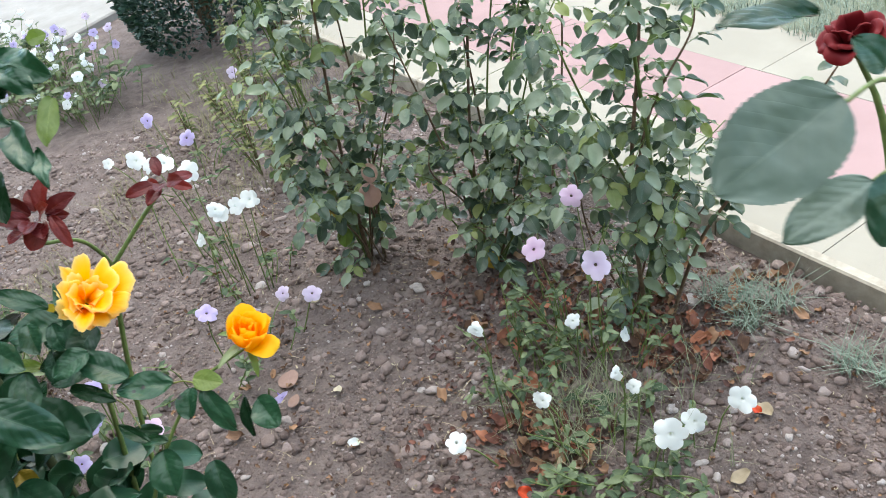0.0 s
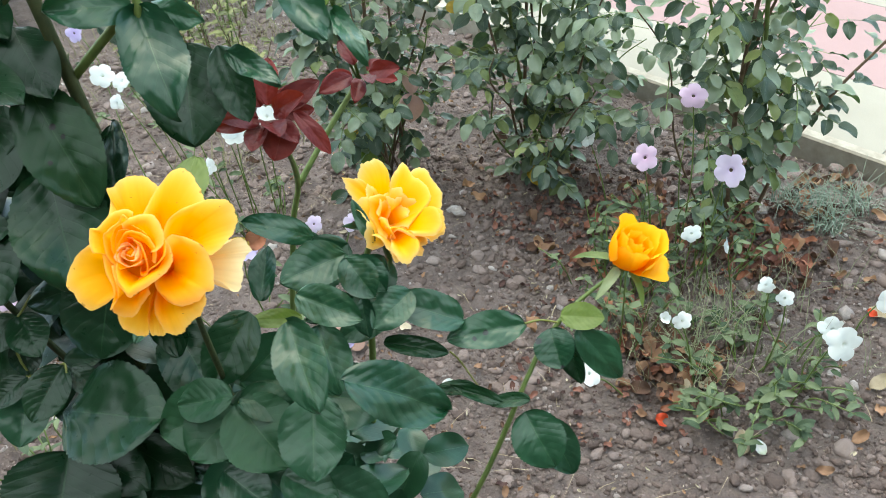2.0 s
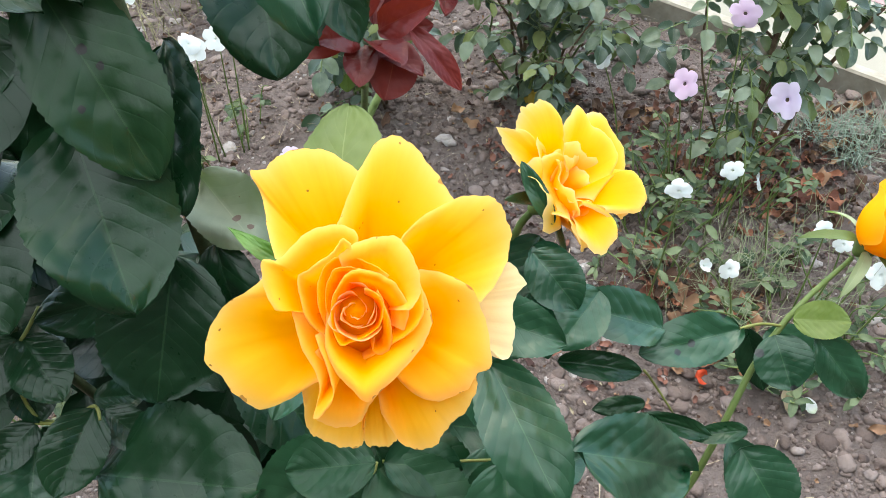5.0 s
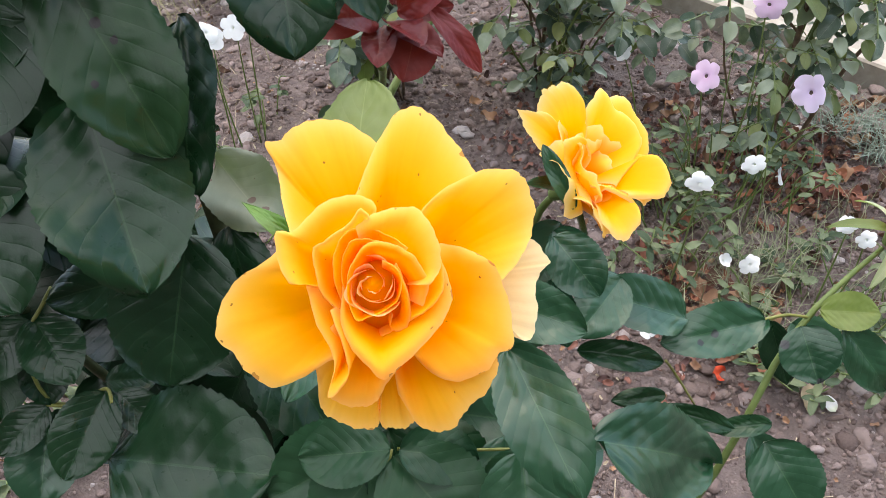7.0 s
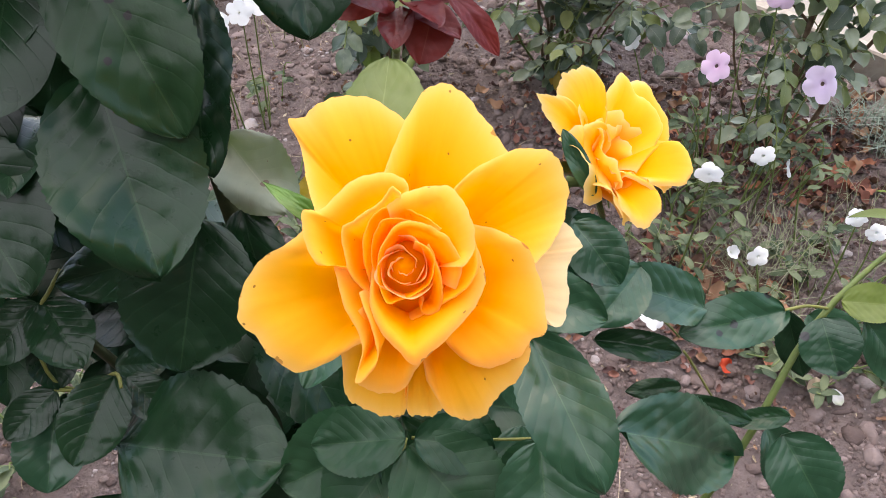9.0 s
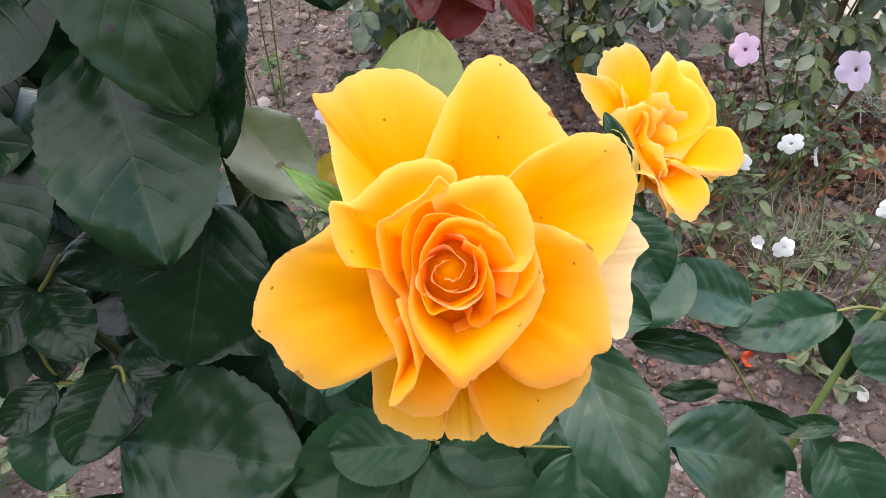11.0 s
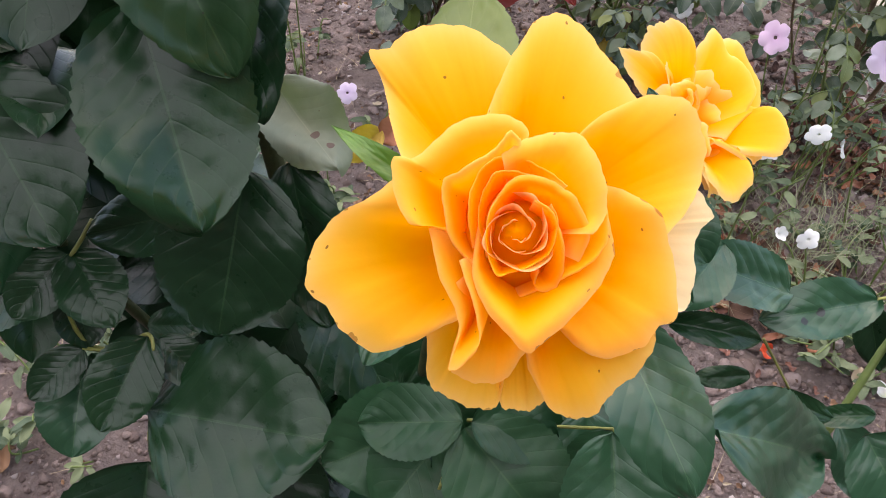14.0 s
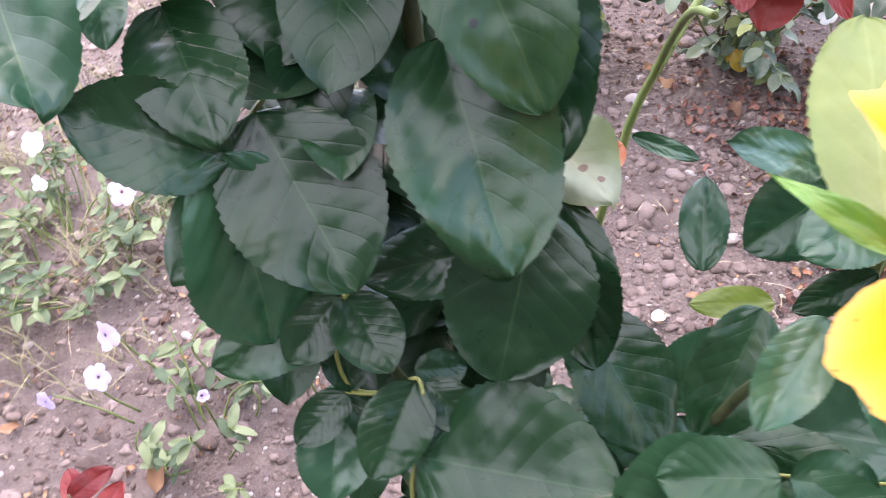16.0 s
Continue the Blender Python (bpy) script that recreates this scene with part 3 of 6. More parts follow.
def blades(name, spots, mat, label, category, height, width, seed, lean=0.5, kind="stuff"):
    """Narrow blades at spots (x, y, z, count, spread), one mesh."""
    rng = random.Random(seed)
    verts, faces = [], []
    for x, y, z, count, spread in spots:
        for _ in range(count):
            a = rng.uniform(0, 6.283)
            r = spread * math.sqrt(rng.random())
            px, py = x + r * math.cos(a), y + r * math.sin(a)
            h = height * rng.uniform(0.5, 1.2)
            o = rng.uniform(0, 6.283)
            l = lean * h * rng.uniform(0.3, 1.4)
            dx, dy = math.cos(o), math.sin(o)
            sx, sy = -dy * width, dx * width
            i = len(verts)
            for t in (0, 0.5, 1.0):
                w = 1 - 0.85 * t
                cx, cy, cz = px + dx * l * t * t, py + dy * l * t * t, z + h * t * (1 - 0.25 * t * lean)
                verts += [(cx - sx * w, cy - sy * w, cz), (cx + sx * w, cy + sy * w, cz)]
            faces += [(i, i + 1, i + 3, i + 2), (i + 2, i + 3, i + 5, i + 4)]
    me = mesh_from(name, verts, faces, mat)
    return tagged(new(name, me), label, category, kind=kind)


rng = random.Random(12)
lawn = []
for _ in range(1500):
    a, n = rng.uniform(-3.0, 4.5), GRASS_AT + 0.02 + rng.random() ** 1.6 * 2.4
    p = path_point(a, n, 0)
    lawn.append((p.x, p.y, PAVE_Z - 0.01, 14, 0.07))
blades("grass", lawn, BLADE, "short grey-green grass beside the path", "grass", 0.07, 0.0018, 4, 0.8)
blades("straw_litter", [(rng.uniform(-1.5, 0.9), rng.uniform(0.8, 3.6), 0.004, 1, 0.01) for _ in range(800)], STRAW, "dry straw bits and stalks lying on soil", "plant litter", 0.022, 0.0009, 8, 3.0)
weeds = [(-1.2 + rng.uniform(-0.35, 0.3), 1.85 + rng.uniform(-0.4, 0.5), 0.0, 15, 0.05) for _ in range(60)]
weeds += [(rng.uniform(-1.0, 0.0), rng.uniform(2.2, 3.9), 0.0, 9, 0.07) for _ in range(150)]
blades("weeds", weeds, plain("weed_blade", (0.13, 0.13, 0.065), (0.29, 0.26, 0.15), 18, 0.8, 0.1), "thin yellowing grass weeds in the soil", "weeds", 0.10, 0.0016, 9, 0.9)


stalks_at = [(rng.gauss(0.50, 0.10), rng.gauss(1.20, 0.09), 0.0, 9, 0.03) for _ in range(34)] + [(rng.gauss(0.32, 0.07), rng.gauss(1.20, 0.08), 0.0, 7, 0.03) for _ in range(12)]
blades("thin_stalks", stalks_at, plain("pale_stalk", (0.1462, 0.172, 0.0946), (0.2924, 0.301, 0.1892), 18, 0.8, 0.1), "thin pale grey-green weed stalks among the petunias", "weeds", 0.13, 0.0011, 19, 0.7)


def tuft(at, count, height, label):
    ob = blades("blue_tuft", [(0, 0, 0, count, 0.035)], TUFT, label, "plant", height, 0.0016, int(at[0] * 1000), 1.1, kind="")
    ob.location = (at[0], at[1], ground_height(at[0], at[1]))
    return ob


for at in ((0.86, 1.46), (0.80, 1.50), (0.93, 1.42), (1.03, 1.13), (1.06, 1.05), (0.98, 1.20), (0.84, 1.40)):
    tuft(at, 75, 0.08, "grey-green spiky carnation tuft near the kerb")


# ---------------------------------------------------------------- shared small leaves and flowers
def leaf_set(mat, length, width, n, seed, **kw):
    return [leaf_mesh(mat, length, width, seed=seed + k, nu=4, nv=10, teeth=10, **kw) for k in range(n)]


BUSH_LEAVES = leaf_set(LEAF_BUSH, 1.0, 0.64, 5, 300, fold=0.35, bend=0.4, wave=0.08)
BUSH_LEAVES += leaf_set(LEAF_BUSH_YOUNG, 1.0, 0.58, 1, 308, fold=0.35, bend=0.4, wave=0.08)
PETUNIA_LEAVES = leaf_set(LEAF_PETUNIA, 1.0, 0.40, 4, 320, fold=0.3, bend=0.5, wave=0.06)
BOX_LEAVES = leaf_set(LEAF_BOX, 1.0, 0.55, 2, 330, fold=0.2, bend=0.2)
HERB_LEAVES = leaf_set(LEAF_HERB, 1.0, 0.30, 3, 340, fold=0.3, bend=0.6)
DRY_LEAVES = leaf_set(LEAF_DRY, 1.0, 0.55, 6, 350, fold=0.9, bend=-0.9, wave=0.22)


def place_leaf(parent, me, at, axis, up, size, name="leaf", label=""):
    m = Matrix.Translation(Vector(at) - parent.location) @ rot_to(axis, up).to_4x4() @ Matrix.Diagonal((size, size, size, 1))
    return part(name, me, parent, label, m)


def stalk_mesh(runs, r=0.0014):
    """The thin stalks of one cane's leaves."""
    verts, faces = [], []
    for run in runs:
        i = len(verts)
        for q in run:
            verts += [q + Vector((r, 0, 0)), q + Vector((-r * 0.5, r, 0)), q + Vector((-r * 0.5, -r, 0))]
        faces += [(i + 3 * j + k, i + 3 * j + (k + 1) % 3, i + 3 * j + 3 + (k + 1) % 3, i + 3 * j + 3 + k) for j in range(len(run) - 1) for k in range(3)]
    return mesh_from("leaf_stalk", verts, faces, STEM_GREEN)


def joined(sources, spots, mat):
    """Many copies of small leaves in one mesh; spots: (which source, matrix)."""
    data = []
    for me in sources:
        base = np.array([(*v.co, 1.0) for v in me.vertices])
        uv = np.zeros((len(base), 2))
        for lp in me.loops:
            uv[lp.vertex_index] = me.uv_layers[0].data[lp.index].uv[:]
        data.append((base, uv, np.array([tuple(p.vertices) for p in me.polygons])))
    verts, uvs, faces, at = [], [], [], 0
    for n, m in spots:
        base, uv, polys = data[n]
        verts.append((base @ np.array(m).T)[:, :3])
        uvs.append(uv)
        faces.append(polys + at)
        at += len(base)
    return mesh_from("foliage", np.concatenate(verts).tolist(), np.concatenate(faces).tolist(), mat, np.concatenate(uvs).tolist())


def rose_shrub(at, canes, leaf_len, seed, label, step=0.034, low=0.04, density=1.0, group="small-leaved rose bushes", branching=False):
    """A rose bush: arching canes from one foot, each with compound leaves of five leaflets."""
    rng = random.Random(seed)
    bush = thing("rose_bush", at, label, "rose bush", group)
    spots = []
    for n, (dx, dy, h, r) in enumerate(canes):
        foot = Vector((rng.uniform(-0.03, 0.03), rng.uniform(-0.03, 0.03), -0.01))
        if branching and 1 < n < 6:
            foot = Vector((0.004, -0.01, 0.16 + 0.05 * n))
        top = Vector((dx, dy, h))
        mid1, mid2 = foot.lerp(top, 0.35) + Vector((rng.uniform(-0.03, 0.03), rng.uniform(-0.03, 0.03), 0.04)), foot.lerp(top, 0.7) + Vector((rng.uniform(-0.03, 0.03), rng.uniform(-0.03, 0.03), 0.05))
        pts = [foot, mid1, mid2, top]
        part("cane", tube_mesh("cane", pts, [r * 0.7, r * 0.6, r * 0.45, r * 0.3], STEM_BROWN if n % 2 else STEM_GREEN, thorns=int(h * 22), seed=seed + n), bush)
        ln = (top - foot).length
        z = low
        stalks = []
        while z < ln:
            t = z / ln
            k = min(int(t * 3), 2)
            p = pts[k].lerp(pts[k + 1], t * 3 - k)
            if rng.random() < density * min(1.0, 0.30 + max(0.0, p.z - 0.06) * 2.6):
                a = rng.uniform(0, 6.283)
                out = Vector((math.cos(a), math.sin(a), rng.uniform(-0.1, 0.6))).normalized()
                reach = leaf_len * rng.uniform(1.5, 2.4)
                end = p + out * reach - Vector((0, 0, reach * 0.25))
                stalks.append([p, p.lerp(end, 0.5) + Vector((0, 0, reach * 0.08)), end])
                side = out.cross(Vector((0, 0, 1))).normalized()
                s = leaf_len * rng.uniform(0.75, 1.2)
                up = Vector((rng.uniform(-0.4, 0.4), rng.uniform(-0.6, 0.2), 1.0))
                fall = Vector((0, 0, -rng.uniform(0.2, 0.8)))
                for q, ax, sz in ((end, out + fall, 1.0), (p.lerp(end, 0.72), side + out * 0.5 + fall, 0.88), (p.lerp(end, 0.72), -side + out * 0.5 + fall, 0.88), (p.lerp(end, 0.42), side + out * 0.3 + fall, 0.7), (p.lerp(end, 0.42), -side + out * 0.3 + fall, 0.7)):
                    m = Matrix.Translation(q) @ rot_to(ax, up + Vector((rng.uniform(-0.4, 0.4), rng.uniform(-0.4, 0.4), 0))).to_4x4() @ Matrix.Diagonal((s * sz, s * sz, s * sz, 1))
                    spots.append((rng.randrange(len(BUSH_LEAVES)), m))
            z += step * rng.uniform(0.6, 1.4)
        tagged(part("leaf_stalk", stalk_mesh(stalks), bush), kind="stuff")
    # the leaves towards the walk are parts of their own, those behind are joined
    spots.sort(key=lambda s: s[1].translation.y)
    for n, m in spots[:280]:
        part("leaf", BUSH_LEAVES[n], bush, "", m)
    if spots[280:]:
        tagged(part("foliage", joined(BUSH_LEAVES, spots[280:], LEAF_BUSH), bush), kind="stuff")
    return bush


bush_a = rose_shrub((-0.03, 2.02, 0), [(-0.12, 0.05, 0.95, 0.008), (0.05, -0.02, 1.0, 0.008), (0.16, 0.10, 0.85, 0.006), (-0.05, -0.10, 0.55, 0.005), (0.12, -0.08, 0.45, 0.005), (-0.13, 0.02, 0.5, 0.004), (0.02, -0.14, 0.32, 0.004), (-0.12, -0.10, 0.25, 0.004), (-0.15, 0.12, 0.78, 0.005), (0.20, -0.02, 0.66, 0.005), (-0.13, -0.05, 0.66, 0.005), (0.10, 0.15, 1.05, 0.005), (-0.12, -0.12, 0.34, 0.004), (0.20, -0.10, 0.38, 0.004), (-0.16, -0.02, 0.40, 0.004)], 0.047, 21, "green rose bush with thin brown canes in bare soil")
bush_b = rose_shrub((0.31, 1.86, 0), [(-0.06, 0.04, 0.95, 0.008), (0.08, 0.10, 0.95, 0.007), (0.20, 0.04, 0.8, 0.006), (-0.12, -0.08, 0.42, 0.005), (0.05, -0.12, 0.40, 0.005), (0.15, -0.06, 0.5, 0.005), (-0.20, -0.02, 0.35, 0.004), (-0.02, -0.16, 0.22, 0.004), (0.16, -0.14, 0.25, 0.004), (-0.18, 0.05, 0.82, 0.005), (0.28, 0.06, 0.72, 0.005), (0.02, 0.15, 1.05, 0.005), (0.22, 0.16, 1.0, 0.005), (0.08, -0.18, 0.30, 0.004), (0.26, -0.06, 0.36, 0.004)], 0.046, 22, "dense green rose bush beside the garden path", low=0.03)
rose_shrub((0.61, 1.50, 0), [(0.0, -0.03, 0.95, 0.009), (0.03, 0.02, 1.0, 0.008), (0.13, 0.06, 0.55, 0.005), (-0.10, 0.05, 0.40, 0.004), (-0.14, 0.02, 0.78, 0.005), (0.12, -0.06, 0.78, 0.005), (0.17, 0.05, 0.50, 0.004), (0.20, 0.00, 0.34, 0.004), (-0.08, -0.05, 0.34, 0.004), (0.10, -0.08, 0.42, 0.004), (0.24, 0.08, 0.45, 0.004), (-0.18, 0.10, 0.55, 0.004)], 0.046, 23, "tall green rose bush with dark upright canes near the kerb", step=0.032, low=0.06, branching=True)
rose_shrub((0.55, 2.15, 0), [(-0.05, 0.0, 0.9, 0.007), (0.12, 0.08, 0.8, 0.006)], 0.05, 24, "slender green rose bush at the path edge", step=0.028)
rose_shrub((-0.35, 3.55, 0), [(-0.15, 0.0, 0.9, 0.008), (0.1, 0.1, 0.95, 0.007), (0.0, -0.12, 0.7, 0.006), (0.25, 0.0, 0.8, 0.006)], 0.06, 25, "green rose bush at the back of the bed")
# the leafless twig that leans out over the path
twig = thing("rose_twig", (0.70, 1.47, 0.0), "thin brown rose twig with few small leaves over the path", "rose twig", "small-leaved rose bushes")
stem(twig, [(0.68, 1.48, -0.01), (0.74, 1.47, 0.20), (0.82, 1.455, 0.34), (0.93, 1.45, 0.455), (1.03, 1.45, 0.60)], 0.005, 0.002, STEM_BROWN, 8, "cane", 3)
for k in range(26):
    t = 0.20 + 0.031 * k
    q = Vector((0.74, 1.47, 0.20)).lerp(Vector((1.03, 1.45, 0.60)), t)
    a = k * 2.4
    place_leaf(twig, BUSH_LEAVES[k % 4], q + Vector((math.cos(a) * 0.015, math.sin(a) * 0.015, 0.01)), (math.cos(a), math.sin(a), 0.1), (0.2, -0.3, 1), 0.026 + 0.008 * (k % 3))

# single odd leaves in the bushes
leaf(bush_a, (0.015, 1.90, 0.315), (0.012, 1.885, 0.245), 0.062, (0.0, -0.9, 0.4), LEAF_PINK, name="pink_leaf", label="dying pinkish leaf")
leaf(bush_a, (0.02, 1.92, 0.36), (0.03, 1.90, 0.31), 0.045, (0.3, -0.9, 0.4), LEAF_PINK, name="pink_leaf", label="dying pinkish leaf")
leaf(bush_a, (-0.11, 1.99, 0.21), (-0.13, 1.96, 0.16), 0.045, (0.0, -0.6, 0.8), LEAF_YELLOW, name="yellow_leaf", label="yellowed leaf")
leaf(bush_a, (-0.09, 1.99, 0.14), (-0.10, 1.96, 0.09), 0.045, (0.1, -0.7, 0.7), LEAF_OLIVE, name="yellow_leaf", label="yellow-green leaf")
leaf(bush_a, (0.135, 1.903, 0.510), (0.146, 1.883, 0.490), 0.034, (0.1, -0.8, 0.5), LEAF_YELLOW, name="yellow_leaf", label="bright yellow leaf")
leaf(bush_b, (0.29, 1.83, 0.06), (0.30, 1.80, 0.02), 0.045, (0.0, -0.5, 0.8), LEAF_YELLOW, name="yellow_leaf", label="yellowed leaf")


def petunia_mesh(mat, seed, flare=1.0):
    """A five-lobed trumpet, 1 across, opening along +z."""
    rng = random.Random(seed)
    ph = rng.random() * 6.28
    nu, nv = 50, 9
    verts, uvs = [], []
    fold = rng.uniform(0.03, 0.12)
    for j in range(nv + 1):
        v = j / nv
        w = max(0.0, (v - 0.33) / 0.67)
        for i in range(nu + 1):
            a = 2 * math.pi * i / nu
            lobe = 0.76 + 0.27 * abs(math.cos(2.5 * a)) ** 0.6 + 0.04 * math.sin(2 * a + ph) + 0.02 * math.sin(11 * a + ph)
            r = 0.03 + 0.03 * min(v / 0.33, 1.0) + 0.43 * w * (1 + (lobe - 1) * w) * flare
            z = -0.34 + 0.32 * min(v / 0.33, 1.0) + 0.05 * w - 0.09 * w**3 + w * w * 0.025 * math.sin(5 * a + ph) + w * w * fold * math.cos(2 * a + ph) + (1 - flare) * 0.55 * w
            verts.append((r * math.cos(a), r * math.sin(a), z))
            uvs.append((0.5, 0.1 + 0.9 * v))
    return mesh_from("bloom", verts, grid_faces(nu, nv), mat, uvs)


THROAT_MESH = mesh_from("throat", [(0.059 * math.cos(k * 0.7854), 0.059 * math.sin(k * 0.7854), -0.03) for k in range(8)] + [(0, 0, -0.06)], [(k, (k + 1) % 8, 8) for k in range(8)], THROAT)
BLOOMS = {"white": [petunia_mesh(PETUNIA_WHITE, 1), petunia_mesh(PETUNIA_WHITE, 2), petunia_mesh(PETUNIA_WHITE, 3, 0.5)],
          "lilac": [petunia_mesh(PETUNIA_LILAC, 4), petunia_mesh(PETUNIA_LILAC, 5)],
          "pink": [petunia_mesh(PETUNIA_PINK, 6), petunia_mesh(PETUNIA_PINK, 7)],
          "violet": [petunia_mesh(PETUNIA_VIOLET, 8), petunia_mesh(PETUNIA_VIOLET, 9), petunia_mesh(PETUNIA_VIOLET, 10, 0.5)]}


def petunia_plant(at, flowers, seed, label, leaves=40, spread=0.16, height=0.14, size=0.034):
    """A straggling petunia: thin stems from one foot, small leaves, and the given blooms (colour, place, facing, diameter)."""
    rng = random.Random(seed)
    at = Vector((at[0], at[1], ground_height(at[0], at[1])))
    plant = thing("petunia", at, label, "petunia", "petunias in the bed")
    ends = []
    for k in range(max(6, leaves // 6)):
        a, r = rng.uniform(0, 6.283), spread * math.sqrt(rng.uniform(0.1, 1.0))
        ends.append(Vector((math.cos(a) * r, math.sin(a) * r, height * rng.uniform(0.25, 1.0))))
    for e in ends:
        foot = Vector((e.x * rng.uniform(0.1, 0.9) + rng.uniform(-0.03, 0.03), e.y * rng.uniform(0.1, 0.9) + rng.uniform(-0.03, 0.03), -0.006))
        mid = e * 0.6 + foot * 0.4 + Vector((rng.uniform(-0.03, 0.03), rng.uniform(-0.03, 0.03), height * 0.1))
        part("stem", tube_mesh("stem", [foot, mid, e], [0.0018, 0.0015, 0.001], STEM_GREEN, sides=5), plant)
        for _ in range(max(2, leaves // len(ends))):
            t = rng.uniform(0.35, 1.0)
            q = foot * (1 - t) ** 2 + mid * (2 * t * (1 - t)) + e * (t * t)
            a = rng.uniform(0, 6.283)
            s = size * rng.uniform(0.6, 1.3)
            m = Matrix.Translation(q) @ rot_to((math.cos(a), math.sin(a), rng.uniform(-0.1, 0.6)), (rng.uniform(-0.4, 0.4), rng.uniform(-0.5, 0.3), 1)).to_4x4() @ Matrix.Diagonal((s, s, s, 1))
            part("leaf", rng.choice(PETUNIA_LEAVES), plant, "", m)
    for colour, place, face, dia in flowers:
        p = Vector(place) - at
        f = (Vector(face).normalized() + Vector((rng.uniform(-0.25, 0.25), rng.uniform(-0.25, 0.25), rng.uniform(-0.2, 0.2)))).normalized()
        base = p - f * dia * 0.42
        root = Vector((base.x * rng.uniform(0.5, 0.95), base.y * rng.uniform(0.5, 0.95), 0.0))
        part("stem", tube_mesh("stem", [root, root.lerp(base, 0.5) + Vector((rng.uniform(-0.01, 0.01), rng.uniform(-0.01, 0.01), 0.02)), base], [0.002, 0.0017, 0.0012], STEM_GREEN, sides=5), plant)
        m = Matrix.Translation(p) @ f.to_track_quat("Z", "Y").to_matrix().to_4x4() @ Matrix.Rotation(rng.uniform(0, 6), 4, "Z") @ Matrix.Diagonal((dia * rng.uniform(0.78, 1.08), dia * rng.uniform(0.78, 1.08), dia * rng.uniform(0.7, 1.2), 1))
        bl = part("flower", rng.choice(BLOOMS[colour][:2]) if dia > 0.045 else rng.choice(BLOOMS[colour]), plant, colour + " funnel-shaped flower", m)
        if colour != "white":
            part("throat", THROAT_MESH, bl, "dark throat")
    return plant


CAMWARD = (-0.2, -0.75, 0.6)
petunia_plant((0.42, 1.08), [("white", (0.501, 0.961, 0.205), (-0.25, -0.75, 0.6), 0.062), ("white", (0.584, 1.069, 0.098), (0.0, -0.75, 0.6), 0.058), ("white", (0.664, 1.035, 0.17), (0.1, -0.8, 0.6), 0.062),
    ("white", (0.302, 1.137, 0.174), (-0.5, -0.6, 0.5), 0.036), ("white", (0.30, 1.19, 0.13), (-0.3, -0.5, 0.8), 0.042), ("white", (0.447, 1.111, 0.231), (-0.5, -0.4, 0.3), 0.036), ("white", (0.472, 1.086, 0.211), (-0.6, -0.5, 0.5), 0.034), ("white", (0.117, 1.130, 0.118), (0.2, -0.3, 0.9), 0.050)], 41, "straggling petunia with white flowers over dry leaves", 240, 0.20, 0.10, 0.030)
petunia_plant((0.30, 1.38), [("white", (0.408, 1.296, 0.22), (-0.6, -0.5, 0.6), 0.04), ("white", (0.204, 1.189, 0.343), (-0.6, -0.7, 0.1), 0.042), ("white", (0.53, 1.34, 0.11), (0.5, -0.5, 0.4), 0.036)], 42, "leggy petunia with small white flowers", 170, 0.18, 0.19, 0.028)
petunia_plant((0.48, 1.42), [("lilac", (0.465, 1.282, 0.364), (-0.25, -0.72, 0.64), 0.062), ("pink", (0.457, 1.417, 0.449), (-0.3, -0.8, 0.5), 0.058), ("pink", (0.364, 1.415, 0.338), (-0.15, -0.75, 0.65), 0.056), ("white", (0.364, 1.671, 0.224), (-0.3, -0.6, 0.7), 0.04)], 43, "leggy petunia with pale lilac and pink flowers", 180, 0.20, 0.26, 0.027)
petunia_plant((-0.40, 1.98), [("white", (-0.675, 2.282, 0.35), CAMWARD, 0.06), ("white", (-0.63, 2.25, 0.34), CAMWARD, 0.055), ("white", (-0.577, 2.219, 0.35), (0.1, -0.7, 0.7), 0.06), ("white", (-0.492, 2.135, 0.35), (0.1, -0.7, 0.7), 0.065), ("white", (-0.397, 1.942, 0.30), CAMWARD, 0.055),
    ("white", (-0.40, 1.93, 0.32), (0.3, -0.6, 0.6), 0.05), ("white", (-0.35, 1.942, 0.31), CAMWARD, 0.055), ("white", (-0.31, 1.955, 0.315), (0.2, -0.7, 0.7), 0.06), ("white", (-0.47, 1.928, 0.24), (-0.5, -0.6, 0.4), 0.045), ("white", (-0.66, 2.24, 0.29), (-0.6, -0.6, 0.3), 0.05)], 44, "petunia with bright white flowers on thin stems", 60, 0.18, 0.24, 0.034)
petunia_plant((-0.65, 2.75), [("violet", (-0.82, 2.944, 0.2), CAMWARD, 0.06), ("violet", (-0.634, 2.709, 0.2), CAMWARD, 0.065), ("lilac", (-0.52, 3.25, 0.2), CAMWARD, 0.06), ("white", (-0.95, 2.75, 0.15), CAMWARD, 0.05)], 45, "low petunia with small violet flowers", 80, 0.25, 0.14, 0.034)
petunia_plant((-0.42, 1.62), [("violet", (-0.432, 1.641, 0.2), (0.1, -0.6, 0.8), 0.065), ("lilac", (-0.188, 1.737, 0.12), (0.2, -0.4, 0.5), 0.05), ("lilac", (-0.276, 1.794, 0.10), (-0.4, -0.5, 0.5), 0.042), ("violet", (-0.266, 1.412, 0.08), (0.5, -0.6, -0.2), 0.045)], 46, "thin petunia with violet flowers in bare soil", 60, 0.20, 0.12, 0.030)
petunia_plant((-0.66, 1.36), [("violet", (-0.615, 1.277, 0.25), (0.2, -0.5, 0.6), 0.055), ("violet", (-0.637, 1.385, 0.25), (0.3, -0.5, 0.6), 0.05), ("pink", (-0.505, 1.271, 0.20), (-0.3, -0.6, 0.7), 0.055), ("violet", (-0.70, 1.30, 0.12), CAMWARD, 0.05)], 47, "petunia with mauve flowers beneath the big rose", 70, 0.16, 0.17, 0.034)
